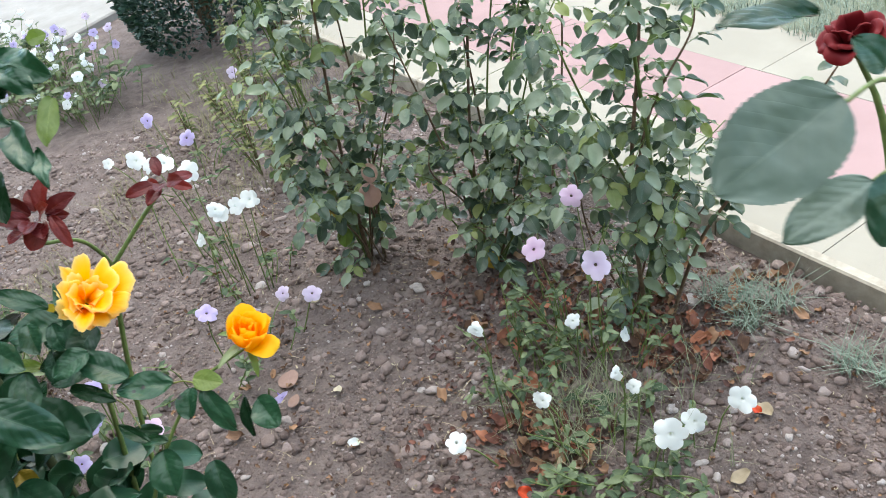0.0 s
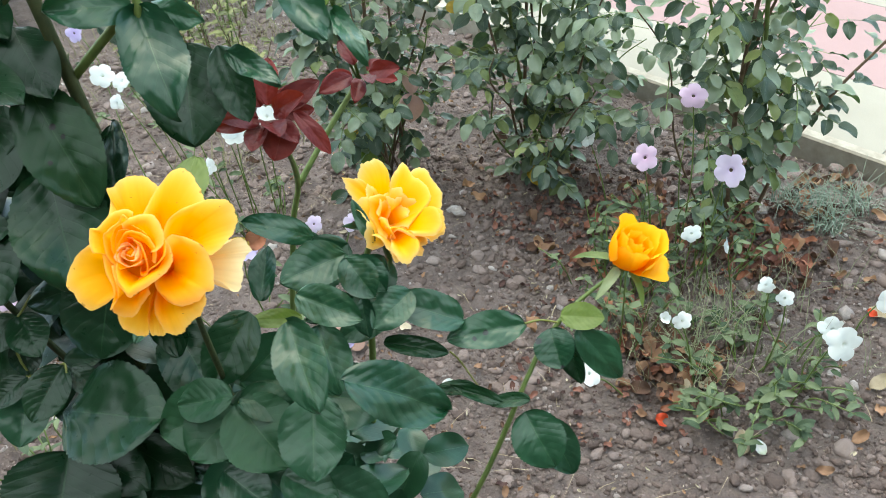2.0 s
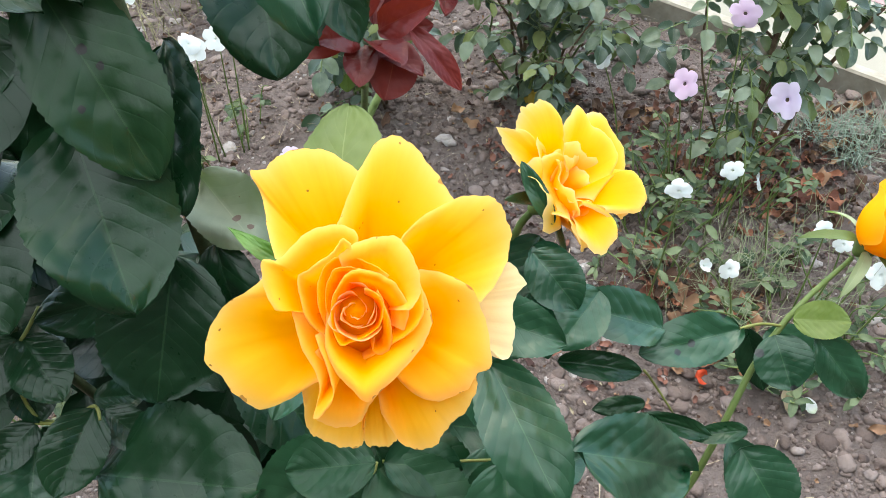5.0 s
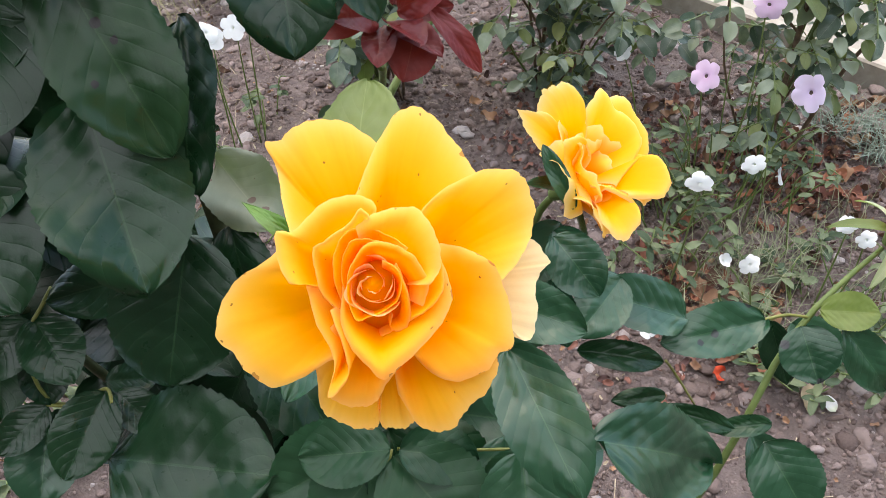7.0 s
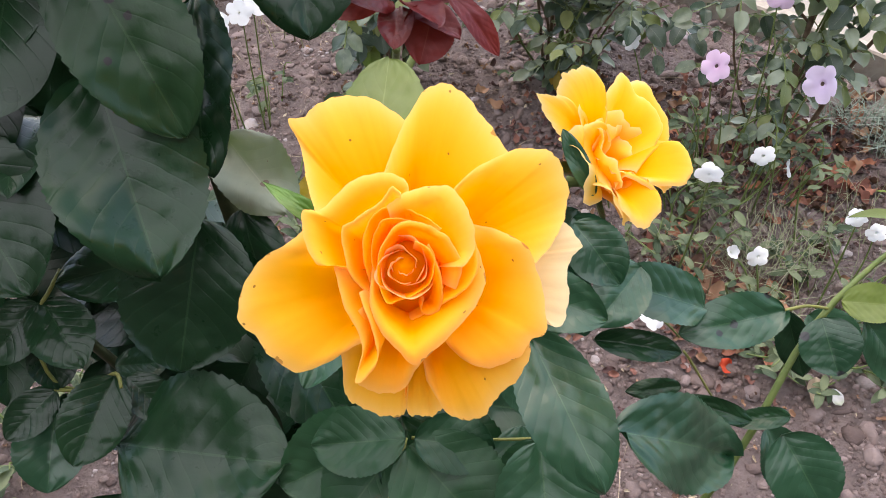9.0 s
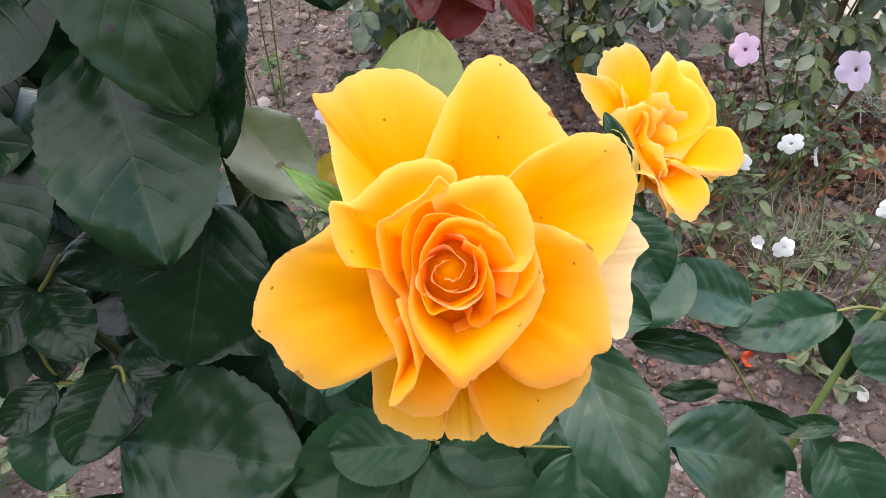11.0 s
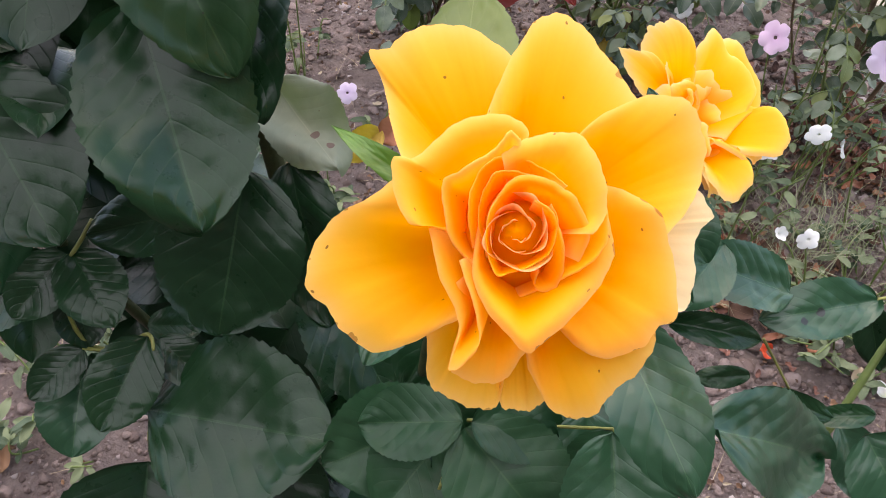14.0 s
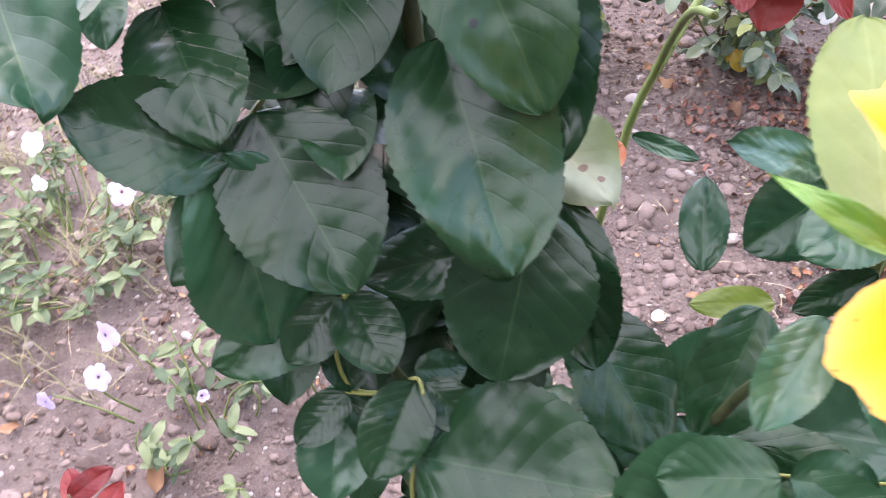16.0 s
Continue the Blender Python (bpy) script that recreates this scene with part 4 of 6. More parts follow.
petunia_plant((-0.86, 1.30), [("violet", (-0.982, 1.456, 0.130), (-0.3, -0.5, 0.6), 0.050), ("violet", (-0.994, 1.386, 0.120), (0.4, -0.4, 0.3), 0.048), ("violet", (-1.096, 1.397, 0.080), (-0.5, -0.5, 0.3), 0.040), ("violet", (-0.827, 1.274, 0.160), (0.5, -0.5, 0.6), 0.042), ("pink", (-0.505, 1.275, 0.200), (0.2, -0.5, 0.8), 0.045)], 48, "straggling petunia with lilac flowers in pale soil", 80, 0.17, 0.13, 0.036)
petunia_plant((-1.10, 1.78), [("pink", (-0.949, 1.76, 0.15), (-0.2, -0.6, 0.7), 0.06), ("white", (-1.12, 1.95, 0.16), CAMWARD, 0.05), ("white", (-1.1, 1.83, 0.16), CAMWARD, 0.04)], 49, "pale green petunia with a pink flower", 280, 0.25, 0.16, 0.036)

# the far mass of pale petunias
mass_rng = random.Random(77)
for k in range(7):
    cx, cy = -1.35 - 0.14 * k + mass_rng.uniform(-0.1, 0.1), 3.75 + 0.17 * k + mass_rng.uniform(-0.25, 0.25)
    fl = []
    for _ in range(13):
        c = mass_rng.choice(("white", "white", "lilac", "violet", "white"))
        fl.append((c, (cx + mass_rng.uniform(-0.28, 0.28), cy + mass_rng.uniform(-0.3, 0.3), mass_rng.uniform(0.12, 0.3)), (mass_rng.uniform(-0.3, 0.5), -0.8, mass_rng.uniform(0.3, 0.9)), mass_rng.uniform(0.036, 0.052)))
    petunia_plant((cx, cy), fl, 80 + k, "petunia covered in white and pale violet flowers", 150, 0.30, 0.24, 0.055)


def box_shrub(at, radius, height, seed):
    """A clipped dark shrub: twigs inside and a shell of many small leaves with an uneven outline."""
    rng = random.Random(seed)
    shrub = thing("box_shrub", at, "dense dark green clipped evergreen shrub", "shrub")
    for k in range(9):
        a = k * 0.7
        e = Vector((math.cos(a) * radius * 0.6, math.sin(a) * radius * 0.6, height * rng.uniform(0.6, 0.95)))
        part("branch", tube_mesh("branch", [Vector((0, 0, -0.02)), e * 0.5 + Vector((0, 0, 0.1)), e], [0.015, 0.01, 0.005], STEM_BROWN), shrub)
    src = BOX_LEAVES[0]
    base = np.array([v.co[:] for v in src.vertices])
    polys = [tuple(p.vertices) for p in src.polygons]
    uv0 = np.zeros((len(base), 2))
    for lp in src.loops:
        uv0[lp.vertex_index] = src.uv_layers[0].data[lp.index].uv[:]
    verts, faces, uvs = [], [], []
    for k in range(17000):
        a = rng.uniform(0, 6.283)
        t = rng.random() ** 0.8
        prof = math.sin(min(1.0, t * 1.2 + 0.55) * math.pi / 2) * (1 - max(0, t - 0.7) ** 2 * 5.5)
        rr = radius * prof * (1 + 0.16 * noise.noise((math.cos(a) * 2, math.sin(a) * 2, t * 3))) * (1 - 0.25 * rng.random() ** 2)
        p = Vector((rr * math.cos(a), rr * math.sin(a), 0.02 + t * height))
        out = Vector((math.cos(a), math.sin(a), rng.uniform(-0.2, 1.2)))
        m = rot_to(out + Vector((rng.uniform(-0.7, 0.7), rng.uniform(-0.7, 0.7), rng.uniform(-0.5, 0.7))), (rng.uniform(-1, 1), rng.uniform(-1, 1), 1))
        s = rng.uniform(0.022, 0.040)
        i = len(verts) * len(base)
        verts.append(base * s @ np.array(m.transposed()) + np.array(p))
        faces += [tuple(q + i for q in f) for f in polys]
        uvs.append(uv0)
    me = mesh_from("crown", np.concatenate(verts).tolist(), faces, LEAF_BOX, np.concatenate(uvs).tolist())
    ob = part("crown", me, shrub, "dark small-leaved crown")
    tagged(ob, kind="stuff")
    return shrub


BOX_LEAVES = [leaf_mesh(LEAF_BOX, 1.0, 0.6, 0.2, 0.2, 0.0, 1, 5, nu=2, nv=3)]
box_shrub((-0.80, 4.42, 0), 0.42, 0.95, 5)


def herb(at, height, seed, label, count=7):
    rng = random.Random(seed)
    plant = thing("herb", (at[0], at[1], ground_height(at[0], at[1])), label, "herb", "thin weeds in the bed")
    for k in range(count):
        a = rng.uniform(0, 6.283)
        e = Vector((math.cos(a) * 0.10 * rng.random(), math.sin(a) * 0.10 * rng.random(), height * rng.uniform(0.6, 1.1)))
        part("stem", tube_mesh("stem", [Vector((0, 0, -0.005)), e * 0.5, e], [0.0025, 0.002, 0.001], STEM_BROWN if k % 2 else STEM_GREEN, sides=5), plant)
        for _ in range(9):
            t, b = rng.uniform(0.3, 1.0), rng.uniform(0, 6.283)
            s = rng.uniform(0.025, 0.05)
            part("leaf", rng.choice(HERB_LEAVES), plant, "", Matrix.Translation(e * t) @ rot_to((math.cos(b), math.sin(b), 0.3), (0, -0.3, 1)).to_4x4() @ Matrix.Diagonal((s, s, s, 1)))
    return plant


for k, (x, y, h) in enumerate(((-0.42, 2.70, 0.30), (-0.50, 3.0, 0.32), (-0.28, 2.5, 0.22), (-0.62, 3.25, 0.25), (-0.32, 2.62, 0.34), (-0.36, 2.85, 0.36), (-0.45, 3.3, 0.4), (-0.28, 3.2, 0.38), (-0.55, 3.6, 0.4), (-0.70, 3.0, 0.25), (-0.25, 3.6, 0.45))):
    herb((x, y), h, 60 + k, "thin yellow-green withering herb in the soil")


# ---------------------------------------------------------------- litter on the soil
def fallen(x, y, size, seed, mat_set, name, label, category, group, lift=0.006):
    rng = random.Random(seed)
    ob = new(name, mat_set[seed % len(mat_set)])
    a = rng.uniform(0, 6.283)
    ob.matrix_world = Matrix.Translation((x, y, ground_height(x, y) + lift)) @ rot_to((math.cos(a), math.sin(a), rng.uniform(-0.1, 0.15)), (rng.uniform(-0.4, 0.4), rng.uniform(-0.5, 0.1), 1)).to_4x4() @ Matrix.Diagonal((size, size, size, 1))
    return tagged(ob, label, category, group)


litter = random.Random(31)
for k in range(230):
    cx, cy, sp = litter.choice(((0.24, 1.24, 0.06), (0.30, 1.16, 0.06), (0.33, 1.15, 0.05), (0.68, 1.40, 0.09), (0.64, 1.42, 0.08), (0.78, 1.42, 0.07), (0.50, 1.45, 0.14), (0.36, 1.62, 0.12), (0.95, 1.52, 0.07), (0.86, 1.62, 0.06), (0.2, 1.3, 0.3), (-0.5, 1.6, 0.5), (0.4, 1.7, 0.15)))
    x, y = litter.gauss(cx, sp), litter.gauss(cy, sp)
    if ACROSS.x * x + ACROSS.y * y < KERB_AT - 0.05:
        fallen(x, y, litter.uniform(0.022, 0.05), 500 + k, DRY_LEAVES, "dry_leaf", "curled brown dry leaf on the soil", "dry leaf", "fallen dry leaves")
RUST_LEAVES = leaf_set(LEAF_RUST, 1.0, 0.5, 5, 370, fold=0.8, bend=-0.8, wave=0.2)
for k in range(110):
    cx, cy, sp = litter.choice(((0.24, 1.25, 0.05), (0.30, 1.14, 0.06), (0.68, 1.40, 0.08), (0.60, 1.42, 0.07), (0.78, 1.43, 0.06), (0.42, 1.50, 0.08)))
    fallen(litter.gauss(cx, sp), litter.gauss(cy, sp), litter.uniform(0.02, 0.055), 900 + k, RUST_LEAVES, "dry_leaf", "rust-red curled dry leaf on the soil", "dry leaf", "fallen dry leaves")
PALE_DRY = leaf_set(leaf_material("pale_dry_leaf", (0.2924, 0.2322, 0.1548), (0.473, 0.4128, 0.3096), (0.43, 0.3612, 0.258), 0.8, thru=0.05), 1.0, 0.6, 2, 360, fold=0.5, bend=-0.6, wave=0.12)
for k, (x, y, s) in enumerate(((0.326, 0.942, 0.05), (0.308, 1.137, 0.055), (0.35, 1.12, 0.05), (0.576, 1.573, 0.04), (-0.16, 1.49, 0.035), (0.75, 1.15, 0.05), (-0.2, 1.85, 0.03), (0.62, 0.98, 0.045))):
    fallen(x, y, s, 700 + k, PALE_DRY, "pale_dry_leaf", "pale curled dry leaf on the soil", "dry leaf", "fallen dry leaves")
bits, rusty = [], []
for _ in range(1500):
    x, y = litter.uniform(-1.4, 1.1), litter.uniform(0.8, 2.6)
    if ACROSS.x * x + ACROSS.y * y < KERB_AT - 0.04:
        ang, s = litter.uniform(0, 6.283), litter.uniform(0.006, 0.017)
        bits.append((litter.randrange(6), Matrix.Translation((x, y, ground_height(x, y) + 0.005)) @ rot_to((math.cos(ang), math.sin(ang), litter.uniform(-0.2, 0.3)), (litter.uniform(-0.5, 0.5), litter.uniform(-0.5, 0.5), 1)).to_4x4() @ Matrix.Diagonal((s, s, s, 1))))
for _ in range(900):
    x, y = litter.choice(((0.40, 1.62), (0.56, 1.52), (0.30, 1.72), (0.66, 1.42), (0.24, 1.22)))
    x, y = litter.gauss(x, 0.11), litter.gauss(y, 0.10)
    if ACROSS.x * x + ACROSS.y * y < KERB_AT - 0.04:
        ang, s = litter.uniform(0, 6.283), litter.uniform(0.010, 0.028)
        rusty.append((litter.randrange(5), Matrix.Translation((x, y, ground_height(x, y) + 0.006)) @ rot_to((math.cos(ang), math.sin(ang), litter.uniform(-0.2, 0.3)), (litter.uniform(-0.5, 0.5), litter.uniform(-0.5, 0.5), 1)).to_4x4() @ Matrix.Diagonal((s, s, s, 1))))
tagged(new("rusty_leaf_bits", joined(RUST_LEAVES, rusty, LEAF_WINE)), "dark red-brown rotting leaf litter under the bushes", "plant litter", kind="stuff")
tagged(new("leaf_bits", joined(DRY_LEAVES, bits, LEAF_DRY)), "small brown crumbs of dry leaves on the soil", "plant litter", kind="stuff")
chips = []
for _ in range(1100):
    x, y = litter.uniform(-1.2, 1.0), litter.uniform(0.85, 2.9)
    if ACROSS.x * x + ACROSS.y * y < KERB_AT - 0.04 and noise.noise((x * 3.1, y * 3.1, 2.2)) > -0.15:
        ang, s = litter.uniform(0, 6.283), litter.uniform(0.005, 0.016)
        chips.append((litter.randrange(2), Matrix.Translation((x, y, ground_height(x, y) + 0.006)) @ rot_to((math.cos(ang), math.sin(ang), litter.uniform(-0.2, 0.3)), (litter.uniform(-0.5, 0.5), litter.uniform(-0.5, 0.5), 1)).to_4x4() @ Matrix.Diagonal((s * litter.uniform(0.25, 0.8), s, s, 1))))
tagged(new("pale_leaf_bits", joined(PALE_DRY, chips, PALE_DRY[0].materials[0])), "small pale chips of dry stalks and leaves on the soil", "plant litter", kind="stuff")
BROWN_ROUND = [leaf_mesh(LEAF_TAN, 1.0, 0.85, 0.05, 0.1, 0.03, 1, 9, nu=6, nv=12)]
fallen(-0.278, 1.516, 0.065, 3, BROWN_ROUND, "brown_leaf", "flat round reddish-brown dead leaf", "dry leaf", "fallen dry leaves", 0.012)
fallen(-0.262, 1.446, 0.040, 8, BROWN_ROUND, "brown_leaf", "flat round reddish-brown dead leaf", "dry leaf", "fallen dry leaves", 0.012)
RED_PETALS = [leaf_mesh(PETAL_FALLEN, 1.0, 0.75, 0.9, -1.1, 0.22, 1, 19 + k, nu=8, nv=12) for k in range(2)]
for k, (x, y, s) in enumerate(((0.245, 1.056, 0.036), (0.745, 1.12, 0.025), (0.70, 0.90, 0.015))):
    fallen(x, y, s, 40 + k, RED_PETALS, "fallen_petal", "orange-red rose petal fallen on the soil", "petal", "fallen rose petals", 0.008)
WHITE_PETALS = [leaf_mesh(PETUNIA_WHITE, 1.0, 0.7, 0.4, -0.5, 0.12, 1, 29, nu=6, nv=8)]
for k, (x, y, s) in enumerate(((-0.10, 1.285, 0.03), (0.36, 0.925, 0.03))):
    fallen(x, y, s, 50 + k, WHITE_PETALS, "fallen_flower", "wilted white petunia flower on the soil", "petal", "fallen petunia flowers", 0.010)
YELLOW_BALL = thing("yellow_leaf", (0.295, 1.834, 0.03), "round yellow leaf on a short stalk", "leaf")
leaf(YELLOW_BALL, (0.295, 1.85, 0.05), (0.295, 1.82, 0.02), 0.042, (0.0, -0.7, 0.7), LEAF_YELLOW, name="blade")
stem(YELLOW_BALL, [(0.297, 1.86, -0.01), (0.295, 1.852, 0.05)], 0.0012, 0.001)

# ---------------------------------------------------------------- the yellow rose bush
bush = thing("rose_bush", (-0.42, 0.80, 0.0), "large yellow-flowering rose bush with dark glossy leaves", "rose bush")
leaf(bush, (-0.482, 0.881, 1.012), (-0.457, 0.816, 0.932), 0.060, (0.06, -0.76, 0.65), LEAF_DARK_SPOT)
leaf(bush, (-0.435, 0.887, 0.964), (-0.454, 0.812, 0.909), 0.050, (-0.53, -0.41, 0.74), LEAF_DARK)
leaf(bush, (-0.490, 0.855, 0.954), (-0.488, 0.774, 0.888), 0.075, (0.17, -0.62, 0.76), LEAF_DARK, fold=0.12, wave=0.09, bend=0.35)
leaf(bush, (-0.465, 0.816, 0.883), (-0.499, 0.773, 0.818), 0.070, (-0.08, -0.81, 0.59), LEAF_DARK)
leaf(bush, (-0.473, 0.814, 0.865), (-0.550, 0.834, 0.847), 0.037, (-0.32, -0.55, 0.77), LEAF_DARK)
leaf(bush, (-0.557, 0.828, 0.843), (-0.544, 0.790, 0.825), 0.035, (0.11, -0.38, 0.92), LEAF_DARK)
leaf(bush, (-0.560, 0.829, 0.843), (-0.592, 0.809, 0.828), 0.030, (0.07, -0.67, 0.74), LEAF_DARK)
leaf(bush, (-0.565, 0.829, 0.818), (-0.567, 0.806, 0.793), 0.027, (0.18, -0.75, 0.64), LEAF_DARK)
leaf(bush, (-0.535, 0.796, 0.804), (-0.568, 0.762, 0.782), 0.037, (0.08, -0.59, 0.80), LEAF_DARK)
leaf(bush, (-0.570, 0.808, 0.793), (-0.601, 0.791, 0.784), 0.024, (0.08, -0.59, 0.81), LEAF_DARK)
leaf(bush, (-0.530, 0.796, 0.801), (-0.512, 0.773, 0.780), 0.024, (0.18, -0.59, 0.79), LEAF_DARK)
leaf(bush, (-0.534, 0.802, 0.805), (-0.507, 0.803, 0.793), 0.020, (0.36, -0.54, 0.77), LEAF_DARK)
leaf(bush, (-0.544, 0.773, 0.773), (-0.456, 0.717, 0.789), 0.087, (-0.32, -0.25, 0.92), LEAF_DARK, fold=0.15, bend=0.3, peak=0.5)
leaf(bush, (-0.578, 0.815, 0.770), (-0.594, 0.774, 0.745), 0.042, (0.17, -0.57, 0.81), LEAF_FRESH)
leaf(bush, (-0.570, 0.811, 0.783), (-0.563, 0.789, 0.766), 0.015, (0.19, -0.55, 0.81), LEAF_DARK)
leaf(bush, (-0.493, 0.902, 0.947), (-0.544, 0.879, 0.940), 0.048, (0.22, -0.69, 0.69), LEAF_DARK)
leaf(bush, (-0.546, 0.918, 0.906), (-0.550, 0.883, 0.875), 0.032, (0.16, -0.66, 0.73), LEAF_DARK)
leaf(bush, (-0.572, 0.865, 0.932), (-0.549, 0.796, 0.880), 0.070, (0.05, -0.57, 0.82), LEAF_DARK)
leaf(bush, (-0.587, 0.845, 0.932), (-0.596, 0.818, 0.835), 0.067, (0.40, -0.89, 0.22), LEAF_FRESH, bend=0.1)
leaf(bush, (-0.597, 0.899, 0.970), (-0.586, 0.838, 0.939), 0.049, (0.07, -0.44, 0.89), LEAF_DARK)
leaf(bush, (-0.586, 0.846, 0.926), (-0.641, 0.853, 0.966), 0.046, (0.35, -0.71, 0.61), LEAF_DARK)
leaf(bush, (-0.537, 0.922, 0.970), (-0.558, 0.872, 0.945), 0.064, (0.14, -0.49, 0.86), LEAF_DARK)
leaf(bush, (-0.649, 0.895, 1.014), (-0.640, 0.833, 0.975), 0.053, (0.22, -0.49, 0.84), LEAF_FRESH, wave=0.13)
leaf(bush, (-0.628, 0.958, 0.964), (-0.634, 0.928, 0.938), 0.025, (0.19, -0.67, 0.72), LEAF_FRESH)
leaf(bush, (-0.563, 0.829, 0.835), (-0.630, 0.823, 0.822), 0.038, (-0.11, -0.56, 0.82), LEAF_DARK)
leaf(bush, (-0.440, 0.886, 0.871), (-0.420, 0.832, 0.849), 0.044, (-0.11, -0.41, 0.90), LEAF_PALE, wave=0.24, fold=0.35)
leaf(bush, (-0.443, 0.849, 0.850), (-0.444, 0.785, 0.783), 0.046, (-0.34, -0.68, 0.65), LEAF_DARK)
leaf(bush, (-0.419, 0.838, 0.661), (-0.397, 0.892, 0.683), 0.035, (-0.12, -0.33, 0.93), LEAF_DARK)
leaf(bush, (-0.334, 0.803, 0.772), (-0.381, 0.814, 0.777), 0.019, (-0.04, -0.51, 0.86), LEAF_OLIVE)
leaf(bush, (-0.335, 0.992, 0.735), (-0.291, 0.966, 0.718), 0.015, (-0.11, -0.67, 0.73), LEAF_FRESH)
leaf(bush, (-0.368, 0.969, 0.977), (-0.382, 0.892, 0.918), 0.078, (0.09, -0.61, 0.78), LEAF_DARK)
leaf(bush, (-0.384, 0.866, 1.059), (-0.374, 0.787, 1.007), 0.048, (-0.08, -0.55, 0.83), LEAF_FRESH, wave=0.1)
leaf(bush, (-0.387, 0.867, 1.061), (-0.447, 0.863, 1.074), 0.033, (0.18, -0.81, 0.56), LEAF_FRESH, wave=0.13)
leaf(bush, (-0.379, 0.865, 1.060), (-0.339, 0.847, 1.045), 0.022, (-0.09, -0.74, 0.67), LEAF_FRESH, wave=0.13)
leaf(bush, (-0.372, 0.920, 1.134), (-0.411, 0.863, 1.099), 0.061, (0.32, -0.64, 0.70), LEAF_FRESH, wave=0.13)
leaf(bush, (-0.328, 0.958, 1.060), (-0.273, 0.909, 1.043), 0.032, (-0.30, -0.61, 0.73), LEAF_FRESH, wave=0.13)
leaf(bush, (-0.274, 0.911, 1.044), (-0.253, 0.851, 1.004), 0.033, (-0.09, -0.58, 0.81), LEAF_FRESH, wave=0.13)
leaf(bush, (-0.238, 0.958, 1.048), (-0.246, 0.904, 1.008), 0.029, (0.02, -0.59, 0.80), LEAF_OLIVE)
leaf(bush, (-0.242, 0.874, 1.020), (-0.229, 0.826, 0.993), 0.018, (-0.12, -0.51, 0.85), LEAF_FRESH, wave=0.13)
leaf(bush, (-0.427, 1.004, 1.064), (-0.315, 0.954, 1.025), 0.063, (-0.11, -0.76, 0.64), LEAF_DARK, wave=0.13)
leaf(bush, (-0.461, 0.829, 1.159), (-0.444, 0.768, 1.117), 0.044, (0.14, -0.54, 0.83), LEAF_DARK, wave=0.13)
leaf(bush, (-0.454, 1.005, 1.143), (-0.446, 0.955, 1.095), 0.066, (0.15, -0.67, 0.73), LEAF_DARK, wave=0.13)
leaf(bush, (-0.327, 1.020, 1.109), (-0.335, 0.980, 1.054), 0.051, (0.07, -0.81, 0.58), LEAF_DARK, wave=0.13)
leaf(bush, (-0.301, 0.995, 1.083), (-0.253, 0.965, 1.054), 0.031, (-0.11, -0.77, 0.62), LEAF_FRESH, wave=0.13)
leaf(bush, (-0.331, 0.868, 1.009), (-0.298, 0.825, 0.993), 0.021, (-0.24, -0.48, 0.84), LEAF_FRESH, wave=0.13)
leaf(bush, (-0.351, 1.016, 1.142), (-0.353, 0.943, 1.071), 0.068, (0.30, -0.66, 0.68), LEAF_FRESH, wave=0.13)
leaf(bush, (-0.319, 1.036, 1.085), (-0.240, 0.991, 1.063), 0.048, (-0.19, -0.68, 0.71), LEAF_FRESH, wave=0.13)
leaf(bush, (-0.293, 1.093, 1.082), (-0.264, 1.093, 1.085), 0.022, (-0.05, -0.87, 0.50), LEAF_OLIVE)
leaf(bush, (-0.433, 0.988, 1.007), (-0.372, 0.967, 0.981), 0.041, (0.05, -0.70, 0.71), LEAF_DARK, wave=0.13)
leaf(bush, (-0.339, 0.941, 0.982), (-0.331, 0.891, 0.929), 0.037, (-0.08, -0.73, 0.67), LEAF_DARK)
leaf(bush, (-0.361, 1.037, 1.048), (-0.291, 1.012, 1.054), 0.028, (-0.32, -0.75, 0.58), LEAF_DARK, wave=0.13)
leaf(bush, (-0.403, 0.773, 0.736), (-0.413, 0.715, 0.686), 0.063, (0.30, -0.65, 0.70), LEAF_FRESH)
leaf(bush, (-0.370, 0.766, 0.729), (-0.279, 0.725, 0.712), 0.070, (-0.07, -0.49, 0.87), LEAF_FRESH, wave=0.06)
leaf(bush, (-0.444, 0.817, 0.795), (-0.421, 0.746, 0.747), 0.063, (0.28, -0.47, 0.84), LEAF_DARK)
leaf(bush, (-0.404, 0.791, 0.726), (-0.347, 0.800, 0.762), 0.048, (-0.20, -0.83, 0.52), LEAF_FRESH)
leaf(bush, (-0.401, 0.746, 0.662), (-0.371, 0.710, 0.648), 0.031, (0.07, -0.32, 0.95), LEAF_YELLOW)
leaf(bush, (-0.399, 0.696, 0.814), (-0.445, 0.717, 0.802), 0.036, (-0.01, -0.43, 0.90), LEAF_UNDER_SHADE, fold=0.2, bend=0.15)
leaf(bush, (-0.398, 0.697, 0.805), (-0.371, 0.644, 0.776), 0.062, (-0.15, -0.39, 0.91), LEAF_UNDER_SHADE, fold=0.22)
leaf(bush, (-0.401, 0.708, 0.788), (-0.446, 0.682, 0.773), 0.052, (-0.03, -0.47, 0.88), LEAF_UNDER_SHADE)
leaf(bush, (-0.407, 0.699, 0.929), (-0.441, 0.676, 0.915), 0.022, (-0.18, -0.28, 0.94), LEAF_FRESH)
leaf(bush, (-0.259, 0.775, 0.859), (-0.267, 0.804, 0.888), 0.012, (-0.26, -0.71, 0.65), LEAF_FRESH, fold=0.3)
leaf(bush, (-0.341, 0.683, 0.889), (-0.336, 0.615, 0.861), 0.038, (-0.21, -0.39, 0.89), LEAF_FRESH)
